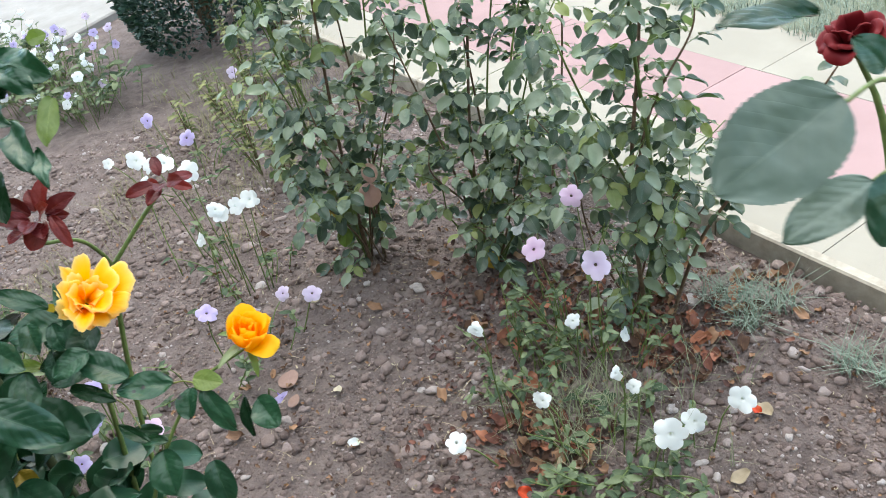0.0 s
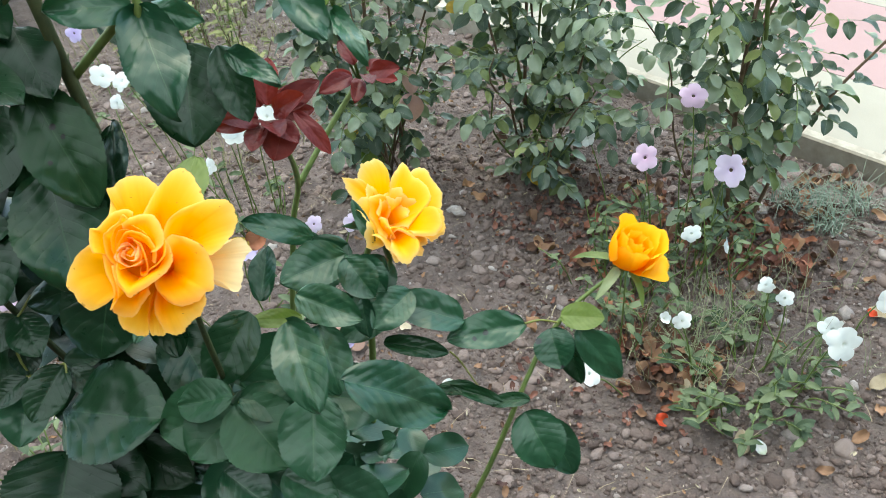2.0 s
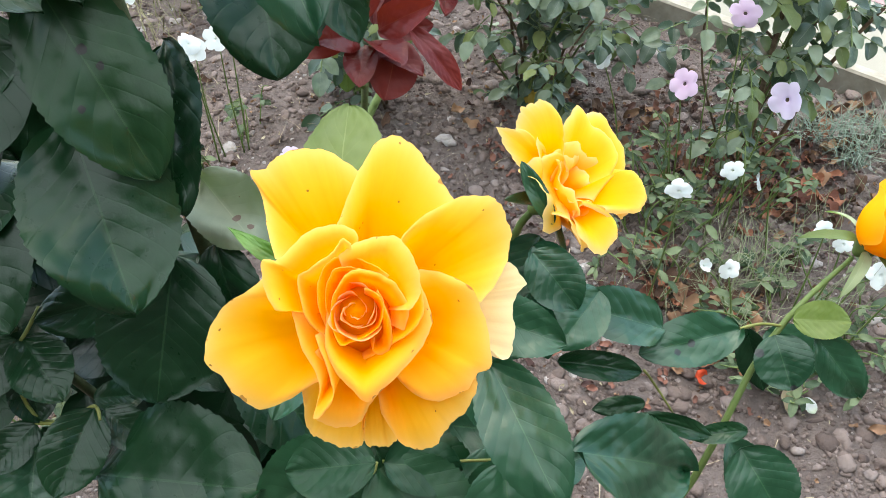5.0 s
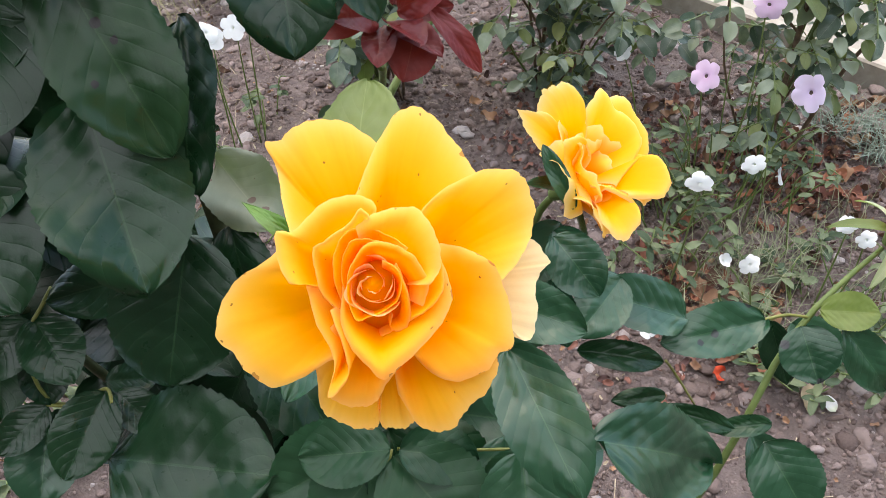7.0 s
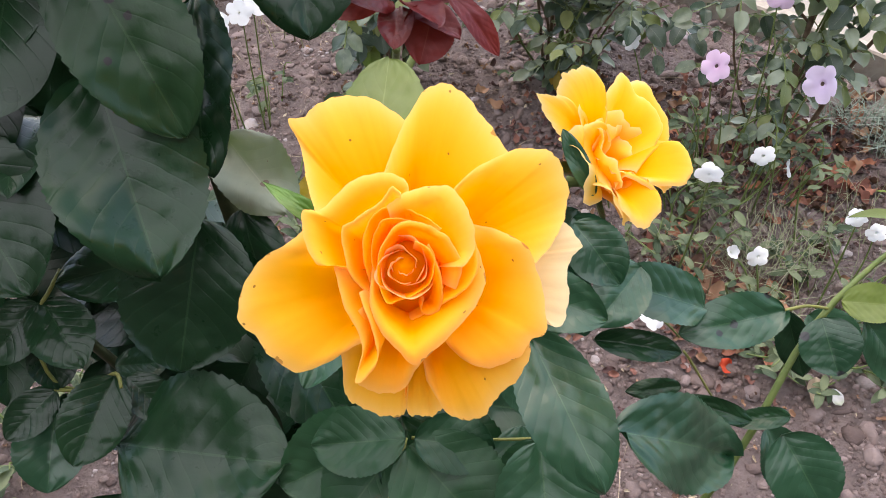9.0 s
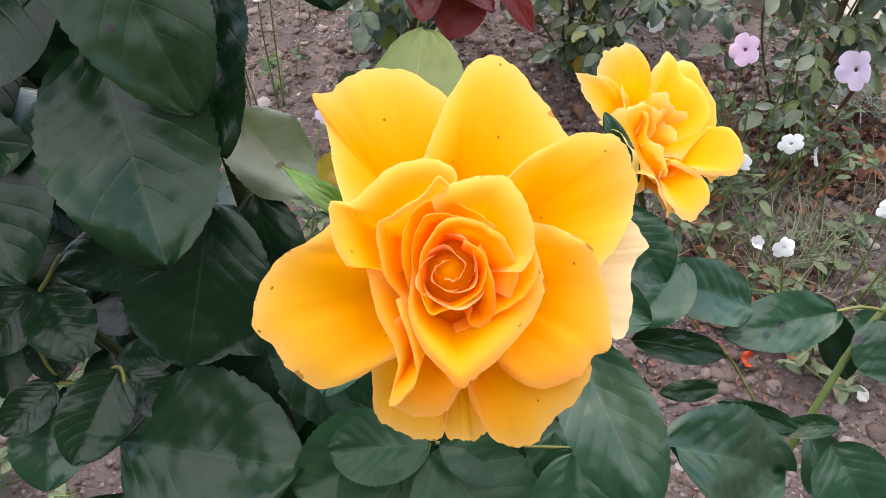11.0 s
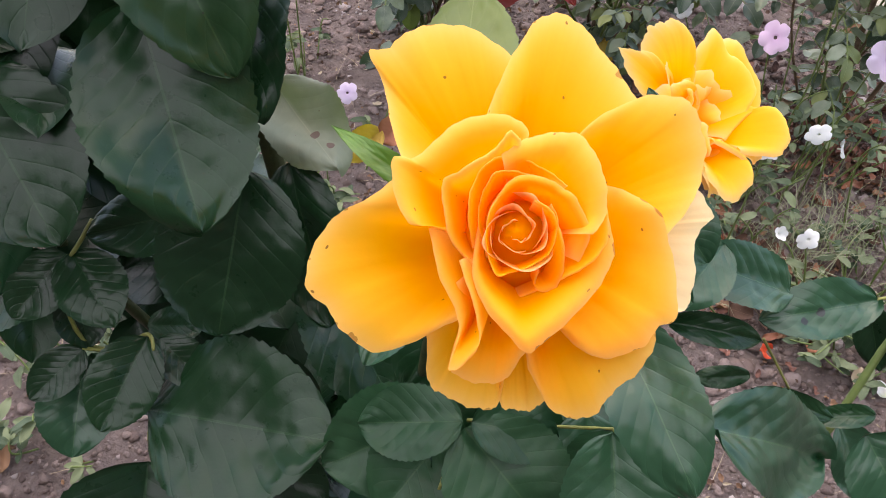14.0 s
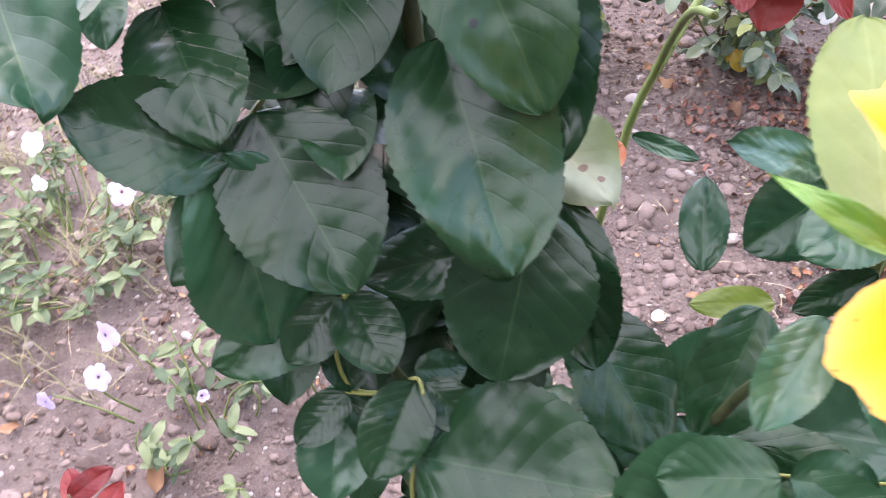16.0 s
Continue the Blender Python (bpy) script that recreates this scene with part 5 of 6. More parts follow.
leaf(bush, (-0.316, 0.641, 0.859), (-0.243, 0.635, 0.795), 0.047, (0.49, -0.61, 0.62), LEAF_FRESH, wave=0.07, peak=0.45)
leaf(bush, (-0.340, 0.666, 0.823), (-0.355, 0.616, 0.786), 0.052, (-0.17, -0.55, 0.81), LEAF_FRESH)
leaf(bush, (-0.336, 0.694, 0.789), (-0.356, 0.646, 0.747), 0.047, (-0.02, -0.66, 0.75), LEAF_FRESH)
leaf(bush, (-0.152, 0.712, 0.778), (-0.222, 0.721, 0.778), 0.034, (-0.06, -0.45, 0.89), LEAF_SPOT, bend=0.15)
leaf(bush, (-0.203, 0.725, 0.789), (-0.261, 0.749, 0.817), 0.037, (0.21, -0.48, 0.85), LEAF_FRESH, bend=0.3, peak=0.42)
leaf(bush, (-0.133, 0.702, 0.774), (-0.136, 0.671, 0.754), 0.037, (-0.44, -0.46, 0.77), LEAF_SPOT)
leaf(bush, (-0.275, 0.768, 0.855), (-0.260, 0.739, 0.835), 0.025, (-0.22, -0.63, 0.75), LEAF_FRESH)
leaf(bush, (-0.281, 0.755, 0.830), (-0.284, 0.724, 0.803), 0.024, (-0.58, -0.50, 0.64), LEAF_FRESH)
leaf(bush, (-0.287, 0.747, 0.876), (-0.273, 0.716, 0.854), 0.031, (-0.20, -0.62, 0.76), LEAF_FRESH)
leaf(bush, (-0.331, 0.737, 0.862), (-0.287, 0.701, 0.849), 0.032, (-0.19, -0.54, 0.82), LEAF_FRESH)
leaf(bush, (-0.273, 0.732, 0.786), (-0.221, 0.712, 0.770), 0.019, (0.03, -0.57, 0.82), LEAF_DARK, fold=0.6)
leaf(bush, (-0.167, 0.667, 0.735), (-0.204, 0.678, 0.733), 0.014, (-0.14, -0.39, 0.91), LEAF_DARK, fold=0.5)
leaf(bush, (-0.189, 0.672, 0.733), (-0.229, 0.700, 0.745), 0.014, (-0.10, -0.51, 0.85), LEAF_DARK, fold=0.5)
leaf(bush, (-0.175, 0.661, 0.728), (-0.164, 0.619, 0.696), 0.047, (-0.30, -0.63, 0.72), LEAF_FRESH)
leaf(bush, (-0.124, 0.701, 0.787), (-0.089, 0.686, 0.784), 0.025, (-0.15, -0.52, 0.84), LEAF_OLIVE)
leaf(bush, (-0.114, 0.689, 0.780), (-0.086, 0.658, 0.734), 0.029, (-0.19, -0.86, 0.47), LEAF_FRESH)
leaf(bush, (-0.097, 0.752, 0.701), (-0.095, 0.717, 0.662), 0.026, (-0.66, -0.57, 0.49), LEAF_DARK)
leaf(bush, (-0.082, 0.746, 0.697), (-0.059, 0.709, 0.677), 0.038, (-0.20, -0.56, 0.80), LEAF_FRESH)
leaf(bush, (-0.144, 0.693, 0.663), (-0.131, 0.655, 0.616), 0.037, (-0.03, -0.78, 0.62), LEAF_FRESH)
leaf(bush, (-0.198, 0.728, 0.696), (-0.237, 0.737, 0.699), 0.015, (-0.07, -0.57, 0.82), LEAF_DARK)
leaf(bush, (-0.395, 0.696, 0.811), (-0.355, 0.683, 0.795), 0.032, (-0.37, -0.22, 0.90), LEAF_UNDER_SHADE)
leaf(bush, (-0.335, 0.674, 0.807), (-0.356, 0.653, 0.782), 0.034, (-0.13, -0.34, 0.93), LEAF_UNDER_SHADE)
leaf(bush, (-0.366, 0.828, 0.783), (-0.347, 0.873, 0.810), 0.028, (-0.25, -0.42, 0.87), LEAF_FRESH)
leaf(bush, (-0.275, 0.846, 0.807), (-0.338, 0.836, 0.780), 0.052, (-0.19, -0.69, 0.70), LEAF_FRESH)
leaf(bush, (-0.249, 0.806, 0.814), (-0.282, 0.776, 0.788), 0.042, (-0.05, -0.62, 0.78), LEAF_FRESH)
leaf(bush, (-0.257, 0.769, 0.786), (-0.309, 0.758, 0.777), 0.031, (-0.02, -0.60, 0.80), LEAF_FRESH)
leaf(bush, (-0.285, 0.792, 0.790), (-0.333, 0.792, 0.777), 0.023, (-0.19, -0.63, 0.75), LEAF_DARK)
leaf(bush, (-0.373, 0.767, 0.831), (-0.419, 0.730, 0.794), 0.045, (-0.02, -0.70, 0.72), LEAF_DARK)
leaf(bush, (-0.322, 0.750, 0.810), (-0.320, 0.701, 0.771), 0.040, (0.01, -0.62, 0.78), LEAF_FRESH)
leaf(bush, (-0.394, 0.722, 0.791), (-0.394, 0.667, 0.746), 0.047, (0.08, -0.64, 0.77), LEAF_DARK)
leaf(bush, (-0.427, 0.686, 0.743), (-0.397, 0.650, 0.726), 0.041, (0.02, -0.42, 0.91), LEAF_FRESH)
leaf(bush, (-0.382, 0.670, 0.736), (-0.344, 0.636, 0.723), 0.037, (-0.05, -0.41, 0.91), LEAF_FRESH)
leaf(bush, (-0.559, 0.770, 0.728), (-0.582, 0.714, 0.691), 0.098, (0.21, -0.60, 0.77), LEAF_DARK)
leaf(bush, (-0.404, 0.721, 0.783), (-0.467, 0.712, 0.778), 0.058, (0.08, -0.69, 0.72), LEAF_UNDER_SHADE)
leaf(bush, (-0.398, 0.734, 0.777), (-0.349, 0.672, 0.736), 0.064, (0.09, -0.50, 0.86), LEAF_DARK)
leaf(bush, (-0.405, 0.698, 0.726), (-0.372, 0.657, 0.677), 0.053, (0.25, -0.65, 0.71), LEAF_FRESH)
leaf(bush, (-0.358, 0.676, 0.706), (-0.306, 0.642, 0.670), 0.049, (0.17, -0.58, 0.80), LEAF_FRESH)
leaf(bush, (-0.402, 0.695, 0.970), (-0.370, 0.767, 0.987), 0.039, (-0.17, -0.15, 0.97), LEAF_OLIVE, bend=-0.1, wave=0.04, point=0.8)
leaf(bush, (-0.411, 0.679, 0.984), (-0.434, 0.712, 0.991), 0.0085, (-0.212, -0.586, 0.782), LEAF_SEPAL, fold=0.5, bend=0.1, teeth=7, peak=0.3, point=1.5, name="sepal", label="narrow bright green sepal")
leaf(bush, (-0.305, 0.832, 0.836), (-0.362, 0.838, 0.871), 0.027, (-0.05, -0.5, 0.86), LEAF_FRESH)
leaf(bush, (-0.282, 0.804, 0.831), (-0.344, 0.788, 0.833), 0.043, (-0.05, -0.5, 0.86), LEAF_FRESH)
leaf(bush, (-0.240, 0.745, 0.823), (-0.281, 0.723, 0.813), 0.033, (-0.05, -0.5, 0.86), LEAF_FRESH)
stem(bush, [(-0.544, 0.840, 0.851), (-0.556, 0.828, 0.844), (-0.562, 0.828, 0.841)], 0.0012, 0.0010, STEM_YOUNG, 0, "leaf_stalk")
stem(bush, [(-0.540, 0.800, 0.800), (-0.554, 0.800, 0.796), (-0.570, 0.808, 0.793)], 0.0013, 0.0010, STEM_YOUNG, 0, "leaf_stalk")
stem(bush, [(-0.546, 0.799, 0.798), (-0.534, 0.797, 0.805), (-0.533, 0.789, 0.801)], 0.0012, 0.0010, STEM_YOUNG, 0, "leaf_stalk")
stem(bush, [(-0.544, 0.773, 0.774), (-0.546, 0.764, 0.763), (-0.550, 0.748, 0.748)], 0.0014, 0.0011, STEM_YOUNG, 0, "leaf_stalk")
stem(bush, [(-0.397, 0.705, 0.798), (-0.403, 0.696, 0.794), (-0.416, 0.681, 0.784)], 0.0010, 0.0008, STEM_YOUNG, 0, "leaf_stalk")
stem(bush, [(-0.394, 0.705, 0.796), (-0.360, 0.694, 0.790), (-0.332, 0.676, 0.803)], 0.0010, 0.0008, STEM_YOUNG, 0, "leaf_stalk")
stem(bush, [(-0.332, 0.676, 0.803), (-0.331, 0.670, 0.798)], 0.0009, 0.0007, STEM_YOUNG, 0, "leaf_stalk")
stem(bush, [(-0.221, 0.713, 0.771), (-0.214, 0.711, 0.758), (-0.204, 0.696, 0.736)], 0.0009, 0.0007, STEM_YOUNG, 0, "leaf_stalk")
stem(bush, [(-0.152, 0.713, 0.777), (-0.139, 0.710, 0.779), (-0.123, 0.706, 0.773)], 0.0011, 0.0009, STEM_YOUNG, 0, "leaf_stalk")
stem(bush, [(-0.587, 0.847, 0.927), (-0.576, 0.864, 0.930), (-0.554, 0.894, 0.931)], 0.0016, 0.0013, STEM_YOUNG, 0, "leaf_stalk")
stem(bush, [(-0.560, 0.829, 0.842), (-0.568, 0.819, 0.826), (-0.566, 0.809, 0.792), (-0.534, 0.812, 0.771)], 0.0012, 0.0010, STEM_YOUNG, 0, "leaf_stalk")
stem(bush, [(-0.473, 0.908, 0.939), (-0.471, 0.897, 0.923), (-0.473, 0.888, 0.915)], 0.0012, 0.0010, STEM_YOUNG, 0, "leaf_stalk")
stem(bush, [(-0.544, 0.776, 0.766), (-0.550, 0.767, 0.757), (-0.553, 0.758, 0.736)], 0.0013, 0.0010, STEM_YOUNG, 0, "leaf_stalk")
stem(bush, [(-0.392, 0.756, 0.739), (-0.378, 0.740, 0.726), (-0.375, 0.725, 0.701)], 0.0010, 0.0008, STEM_YOUNG, 0, "leaf_stalk")
# canes and flower stalks
stem(bush, [(-0.45, 0.84, -0.02), (-0.485, 0.86, 0.35), (-0.50, 0.87, 0.70), (-0.495, 0.89, 1.05), (-0.49, 0.91, 1.30)], 0.006, 0.004, STEM_DARK, 14, "cane", 1)
stem(bush, [(-0.43, 0.83, -0.02), (-0.44, 0.86, 0.40), (-0.45, 0.88, 0.80), (-0.455, 0.90, 1.12)], 0.009, 0.005, STEM_DARK, 12, "cane", 2)
stem(bush, [(-0.50, 0.86, 0.55), (-0.55, 0.85, 0.76), (-0.575, 0.85, 0.87)], 0.004, 0.0025, STEM_DARK, 6, "cane", 3)
stem(bush, [(-0.42, 0.80, -0.02), (-0.415, 0.79, 0.45), (-0.407, 0.735, 0.80), (-0.399, 0.695, 0.915), (-0.394, 0.668, 0.972)], 0.0040, 0.0015, STEM_DARK, 10, "flower_stalk", 4)
stem(bush, [(-0.38, 0.80, -0.02), (-0.33, 0.79, 0.40), (-0.280, 0.80, 0.70), (-0.266, 0.813, 0.803), (-0.254, 0.809, 0.838)], 0.0050, 0.0022, STEM_GREEN, 8, "flower_stalk", 5)
stem(bush, [(-0.37, 0.77, -0.02), (-0.29, 0.68, 0.45), (-0.211, 0.664, 0.66), (-0.134, 0.703, 0.765), (-0.064, 0.722, 0.796)], 0.0034, 0.0017, STEM_GREEN, 8, "flower_stalk", 6)
stem(bush, [(-0.40, 0.86, -0.02), (-0.37, 1.0, 0.45), (-0.325, 1.03, 0.68), (-0.302, 1.03, 0.755), (-0.305, 0.99, 0.83), (-0.322, 0.93, 0.872)], 0.0045, 0.0026, STEM_GREEN, 6, "cane", 7)
stem(bush, [(-0.302, 1.03, 0.755), (-0.25, 1.06, 0.80), (-0.205, 1.085, 0.835)], 0.004, 0.0028, STEM_GREEN, 2, "cane", 8)
stem(bush, [(-0.455, 0.90, 1.0), (-0.40, 0.872, 1.05), (-0.383, 0.866, 1.06), (-0.37, 0.90, 1.20)], 0.004, 0.003, STEM_GREEN, 2, "cane", 9)
# young red shoots
for k, (bx, by, bz, n, ln) in enumerate(((-0.315, 0.935, 0.905, 13, 0.046), (-0.20, 1.085, 0.845, 8, 0.042))):
    rr = random.Random(90 + k)
    for i in range(n):
        a = i * 2.4
        d = Vector((math.cos(a), math.sin(a) - 0.2, rr.uniform(-0.15, 0.8) if k == 0 else rr.uniform(-0.5, 0.5))).normalized()
        b = Vector((bx, by, bz)) + d * 0.012
        s = ln * rr.uniform(0.7, 1.1)
        leaf(bush, b, b + d * s, s * 0.5, (rr.uniform(-0.3, 0.3), -0.7, 0.7), LEAF_RED, 0.3, 0.4, 0.05, "red_leaf", "young dark red leaf")
leaf(bush, (-0.301, 0.913, 0.909), (-0.320, 0.889, 0.886), 0.033, (0.0, -0.75, 0.66), LEAF_RED, 0.22, 0.35, 0.04, "red_leaf", "broad young dark red leaf")
leaf(bush, (-0.290, 0.919, 0.914), (-0.268, 0.886, 0.880), 0.018, (0.25, -0.75, 0.6), LEAF_RED, 0.35, 0.3, 0.04, "red_leaf", "narrow young bright red leaf")


leaf(bush, (-0.350, 0.974, 0.747), (-0.374, 0.966, 0.737), 0.022, (-0.2, -0.7, 0.7), LEAF_RUST, 0.6, -0.5, 0.15, "withered_bud", "withered orange-brown bud")
leaf(bush, (-0.370, 0.970, 0.745), (-0.404, 0.964, 0.731), 0.024, (-0.2, -0.7, 0.7), LEAF_YELLOW, 0.4, 0.4, 0.10, "yellow_leaf", "yellowing spotted leaf")


def shade_leaves(parent, box0, box1, count, size, seed, mat):
    """Leaves deep in the bush, under the large outer ones."""
    rng = random.Random(seed)
    meshes = [leaf_mesh(mat, 1.0, 0.62, 0.25, 0.35, 0.06, 14, seed + q, nu=6, nv=14) for q in range(4)]
    for _ in range(count):
        p = Vector([rng.uniform(a, b) for a, b in zip(box0, box1)])
        a = rng.uniform(0, 6.283)
        s = size * rng.uniform(0.7, 1.15)
        place_leaf(parent, rng.choice(meshes), p, (math.cos(a), math.sin(a), rng.uniform(-0.7, 0.1)), (rng.uniform(-0.4, 0.4), rng.uniform(-0.7, 0.0), 1), s)


shade_leaves(bush, (-0.56, 0.74, 0.35), (-0.44, 0.86, 0.76), 70, 0.072, 210, LEAF_DARK)
shade_leaves(bush, (-0.44, 0.66, 0.30), (-0.28, 0.78, 0.70), 70, 0.068, 220, LEAF_FRESH)
shade_leaves(bush, (-0.36, 0.74, 0.42), (-0.25, 0.84, 0.62), 34, 0.060, 221, LEAF_FRESH)
shade_leaves(bush, (-0.58, 0.88, 0.45), (-0.46, 0.97, 0.78), 60, 0.075, 225, LEAF_DARK)
shade_leaves(bush, (-0.60, 0.90, 1.04), (-0.43, 0.98, 1.34), 30, 0.075, 235, LEAF_DARK)
shade_leaves(bush, (-0.585, 0.885, 0.76), (-0.50, 0.95, 0.92), 26, 0.075, 240, LEAF_DARK)
shade_leaves(bush, (-0.60, 0.86, 0.80), (-0.50, 0.95, 1.05), 16, 0.075, 230, LEAF_DARK)


def flower_frame(centre, axis, right):
    z = Vector(axis).normalized()
    x = Vector(right)
    x = (x - z * x.dot(z)).normalized()
    return Matrix.Translation(centre) @ Matrix((x, z.cross(x), z)).transposed().to_4x4()


CALYX = mesh_from("calyx", [(0.0035 * math.cos(k * 0.6283), 0.0035 * math.sin(k * 0.6283), -0.064) for k in range(10)] + [(0.0085 * math.cos(k * 0.6283), 0.0085 * math.sin(k * 0.6283), -0.052) for k in range(10)] + [(0.006 * math.cos(k * 0.6283), 0.006 * math.sin(k * 0.6283), -0.044) for k in range(10)],
    [(j * 10 + k, j * 10 + (k + 1) % 10, (j + 1) * 10 + (k + 1) % 10, (j + 1) * 10 + k) for j in (0, 1) for k in range(10)], STEM_GREEN)


def spline(points, n):
    """n + 1 places along a smooth curve through the points."""
    pts = [Vector(p) for p in points]
    out = []
    for k in range(n + 1):
        f = k / n * (len(pts) - 1)
        i = min(int(f), len(pts) - 2)
        t = f - i
        p0, p1, p2, p3 = pts[max(i - 1, 0)], pts[i], pts[i + 1], pts[min(i + 2, len(pts) - 1)]
        out.append(0.5 * (2 * p1 + (p2 - p0) * t + (2 * p0 - 5 * p1 + 4 * p2 - p3) * t * t + (3 * p1 - p0 - 3 * p2 + p3) * t**3))
    return out


def rimmed_petal(mat, rim, neck, low, crest, rise, seed=0, nu=56, nv=22, wave=0.6, nick=0.8, lip=0.5, foot=-50.0):
    """A petal in a flower's frame, in millimetres: it grows from the foot on the axis, stands up at neck (a share of the way out, at height low),
    goes over its crest (a share of the way, rise above the rim) and ends in the given rim, which is a little ragged and rolled back by lip."""
    rng = random.Random(seed)
    ph = [rng.random() * 6.28 for _ in range(5)]
    edge = spline(rim, nu)
    verts, uvs = [], []
    mid = Vector((0, 0, 0))
    for p in edge:
        mid += p / len(edge)
    for j in range(nv + 1):
        v = 1 - (1 - j / nv) ** 1.3
        for i, p in enumerate(edge):
            u = -1 + 2 * i / nu
            flat = Vector((p.x, p.y, 0))
            base = Vector((mid.x * 0.04 + p.x * 0.03, mid.y * 0.04 + p.y * 0.03, foot))
            rag = 1 + nick * 0.01 * (math.sin(u * 9 + ph[0]) + 0.7 * math.sin(u * 23 + ph[1]) + 0.5 * math.sin(u * 51 + ph[3]))
            c1 = flat * neck + Vector((0, 0, low))
            c2 = flat * crest + Vector((0, 0, p.z + rise * (1 - 0.9 * u * u)))
            end = p * rag
            s = 1 - v
            q = base * s**3 + c1 * (3 * s * s * v) + c2 * (3 * s * v * v) + end * v**3
            n = Vector((p.x, p.y, 0)).normalized()
            swell = wave * v * (math.sin(u * 3.1 + ph[2] + v * 2.5) + 0.5 * v * math.sin(u * 8 + ph[3]) + 0.3 * v * v * math.sin(u * 15 + ph[4]))
            roll = lip * max(0.0, (v - 0.86) / 0.14) ** 2
            q += Vector((n.x * 0.3, n.y * 0.3, 1.0)) * (swell * math.sin(min(v * 1.2, 1.0) * math.pi * 0.5) * 0.8) - Vector((0, 0, roll))
            verts.append(q / 1000)
            uvs.append((u * 0.5 + 0.5, v))
    return mesh_from("petal", verts, grid_faces(nu, nv), mat, uvs)


CALYX_SHORT = CALYX.copy()
CALYX_SHORT.transform(Matrix.Translation((0, 0, 0.013)))


def open_rose(parent, m):
    """A wide-open rose: a wound heart, a cup of folded petals and a ring of large petals that bend back."""
    head = part("flower", CALYX, parent, "wide-open golden yellow rose bloom", Matrix.Translation(-parent.location) @ m)
    n = [0]

    def add(mat, rim, neck, low, crest, rise, label="", **kw):
        n[0] += 1
        part("petal", rimmed_petal(mat, rim, neck, low, crest, rise, 900 + n[0], **kw), head, label)

    # from the back to the front: the outer ring, the cup, the folds round the heart
    add(PETAL_PALE, ((38.4, 9.2, -38), (46.9, 14.5, -42), (53.3, 7.9, -45), (48.8, 1.8, -45), (48.7, -10.6, -45), (44.4, -18.1, -44), (38.9, -12.7, -38)), 0.35, -42, 0.7, 4, label="faded outer petal")
    add(PETAL_OUT, ((-19.9, -23.9, -26), (-19.5, -35.9, -32), (-16, -40.7, -33), (-8.6, -42.9, -33), (-2.8, -43.3, -33), (-0.8, -35.6, -30)), 0.3, -40, 0.62, 6)
    add(PETAL_OUT, ((-2, -31.9, -30), (-1.1, -42.3, -33), (4.4, -43.5, -33), (9.5, -40.9, -32), (12.1, -31.9, -30)), 0.3, -40, 0.62, 5)
    add(PETAL_OUT, ((4.6, -31.3, -25), (10.5, -41.6, -27), (16, -43.6, -27), (21.9, -41.7, -26), (25.7, -36.9, -26), (31.4, -31.4, -26), (34.9, -24, -25), (33.5, -17.9, -22)), 0.3, -38, 0.62, 8)
    add(PETAL_OUT, ((-27, 17.2, -25), (-31.9, 30, -35), (-34.9, 40.3, -41), (-38.3, 47.3, -43), (-33, 48.9, -41), (-28, 53.2, -40), (-18.6, 54.2, -40), (-9.6, 51.7, -38), (-1, 45.2, -35), (1.7, 34.2, -34)), 0.3, -34, 0.6, 13)
    add(PETAL_OUT, ((-8.1, 28, -29), (-4.8, 36.1, -31), (-0.3, 46.5, -34), (5.6, 56.2, -38), (12.8, 56.4, -39), (20.6, 49.7, -37), (26.6, 40.1, -33), (30.6, 30.7, -28)), 0.3, -34, 0.6, 13)
    add(PETAL_OUT, ((13.4, 22.5, -19), (20.6, 29.2, -23), (31.5, 34.8, -29), (40.3, 35.1, -32), (45.1, 32.9, -34), (47.5, 25.7, -34), (47.1, 18.1, -33), (44.2, 9.9, -30), (36.7, 1.3, -25)), 0.3, -32, 0.6, 12)
    add(PETAL_OUT, ((-27.8, 11.5, -16), (-34.3, 6.9, -17), (-43.3, 2.2, -22), (-48, -5.9, -24), (-49, -14, -24), (-43.9, -19.5, -23), (-39.2, -25, -22), (-31.7, -28.8, -21), (-23.3, -26.4, -19), (-15.8, -22.1, -17), (-11.2, -19.5, -16)), 0.3, -32, 0.6, 8)
    add(PETAL_OUT, ((18.8, 12, -12), (25.7, 10.3, -16), (32.7, 6.4, -18), (36.7, 0.2, -22), (38.8, -7.8, -24), (39, -17.8, -24), (34.4, -20.6, -23), (30.9, -25.5, -22), (24.2, -28.2, -20), (17.7, -26.9, -18), (12.4, -22.9, -17), (9.2, -19.1, -16)), 0.32, -32, 0.62, 8)
    add(PETAL_OUT, ((-12.7, -11.4, -8), (-11.9, -21.1, -10), (-13.4, -30.4, -11), (-7, -34.3, -14), (-1.8, -33.2, -14), (2.6, -27.5, -13), (7.4, -21.6, -12)), 0.35, -30, 0.65, 6)
    add(PETAL_OUT, ((-19.1, 0.4, -6), (-16, -10.7, -7), (-11.7, -20.9, -8), (-13.6, -30, -9), (-10.2, -28.8, -6), (-7.3, -24.6, -4), (-8.2, -17.9, -3), (-12.2, -6.6, -4)), 0.4, -28, 0.75, 3, label="petal curled into a narrow fold")
    add(PETAL_OUT, ((-14.5, -0.5, -6), (-19.2, 0.7, -4), (-23.4, 1.3, -4), (-26.6, 7.1, -6), (-27.6, 14.3, -7), (-25.4, 15.9, -6), (-22.5, 15.9, -5), (-16.9, 20.9, -4), (-10.7, 24.1, -3), (-4.3, 24.6, -2), (0.2, 23.4, -1), (1.8, 20.6, 1)), 0.4, -28, 0.66, 7)
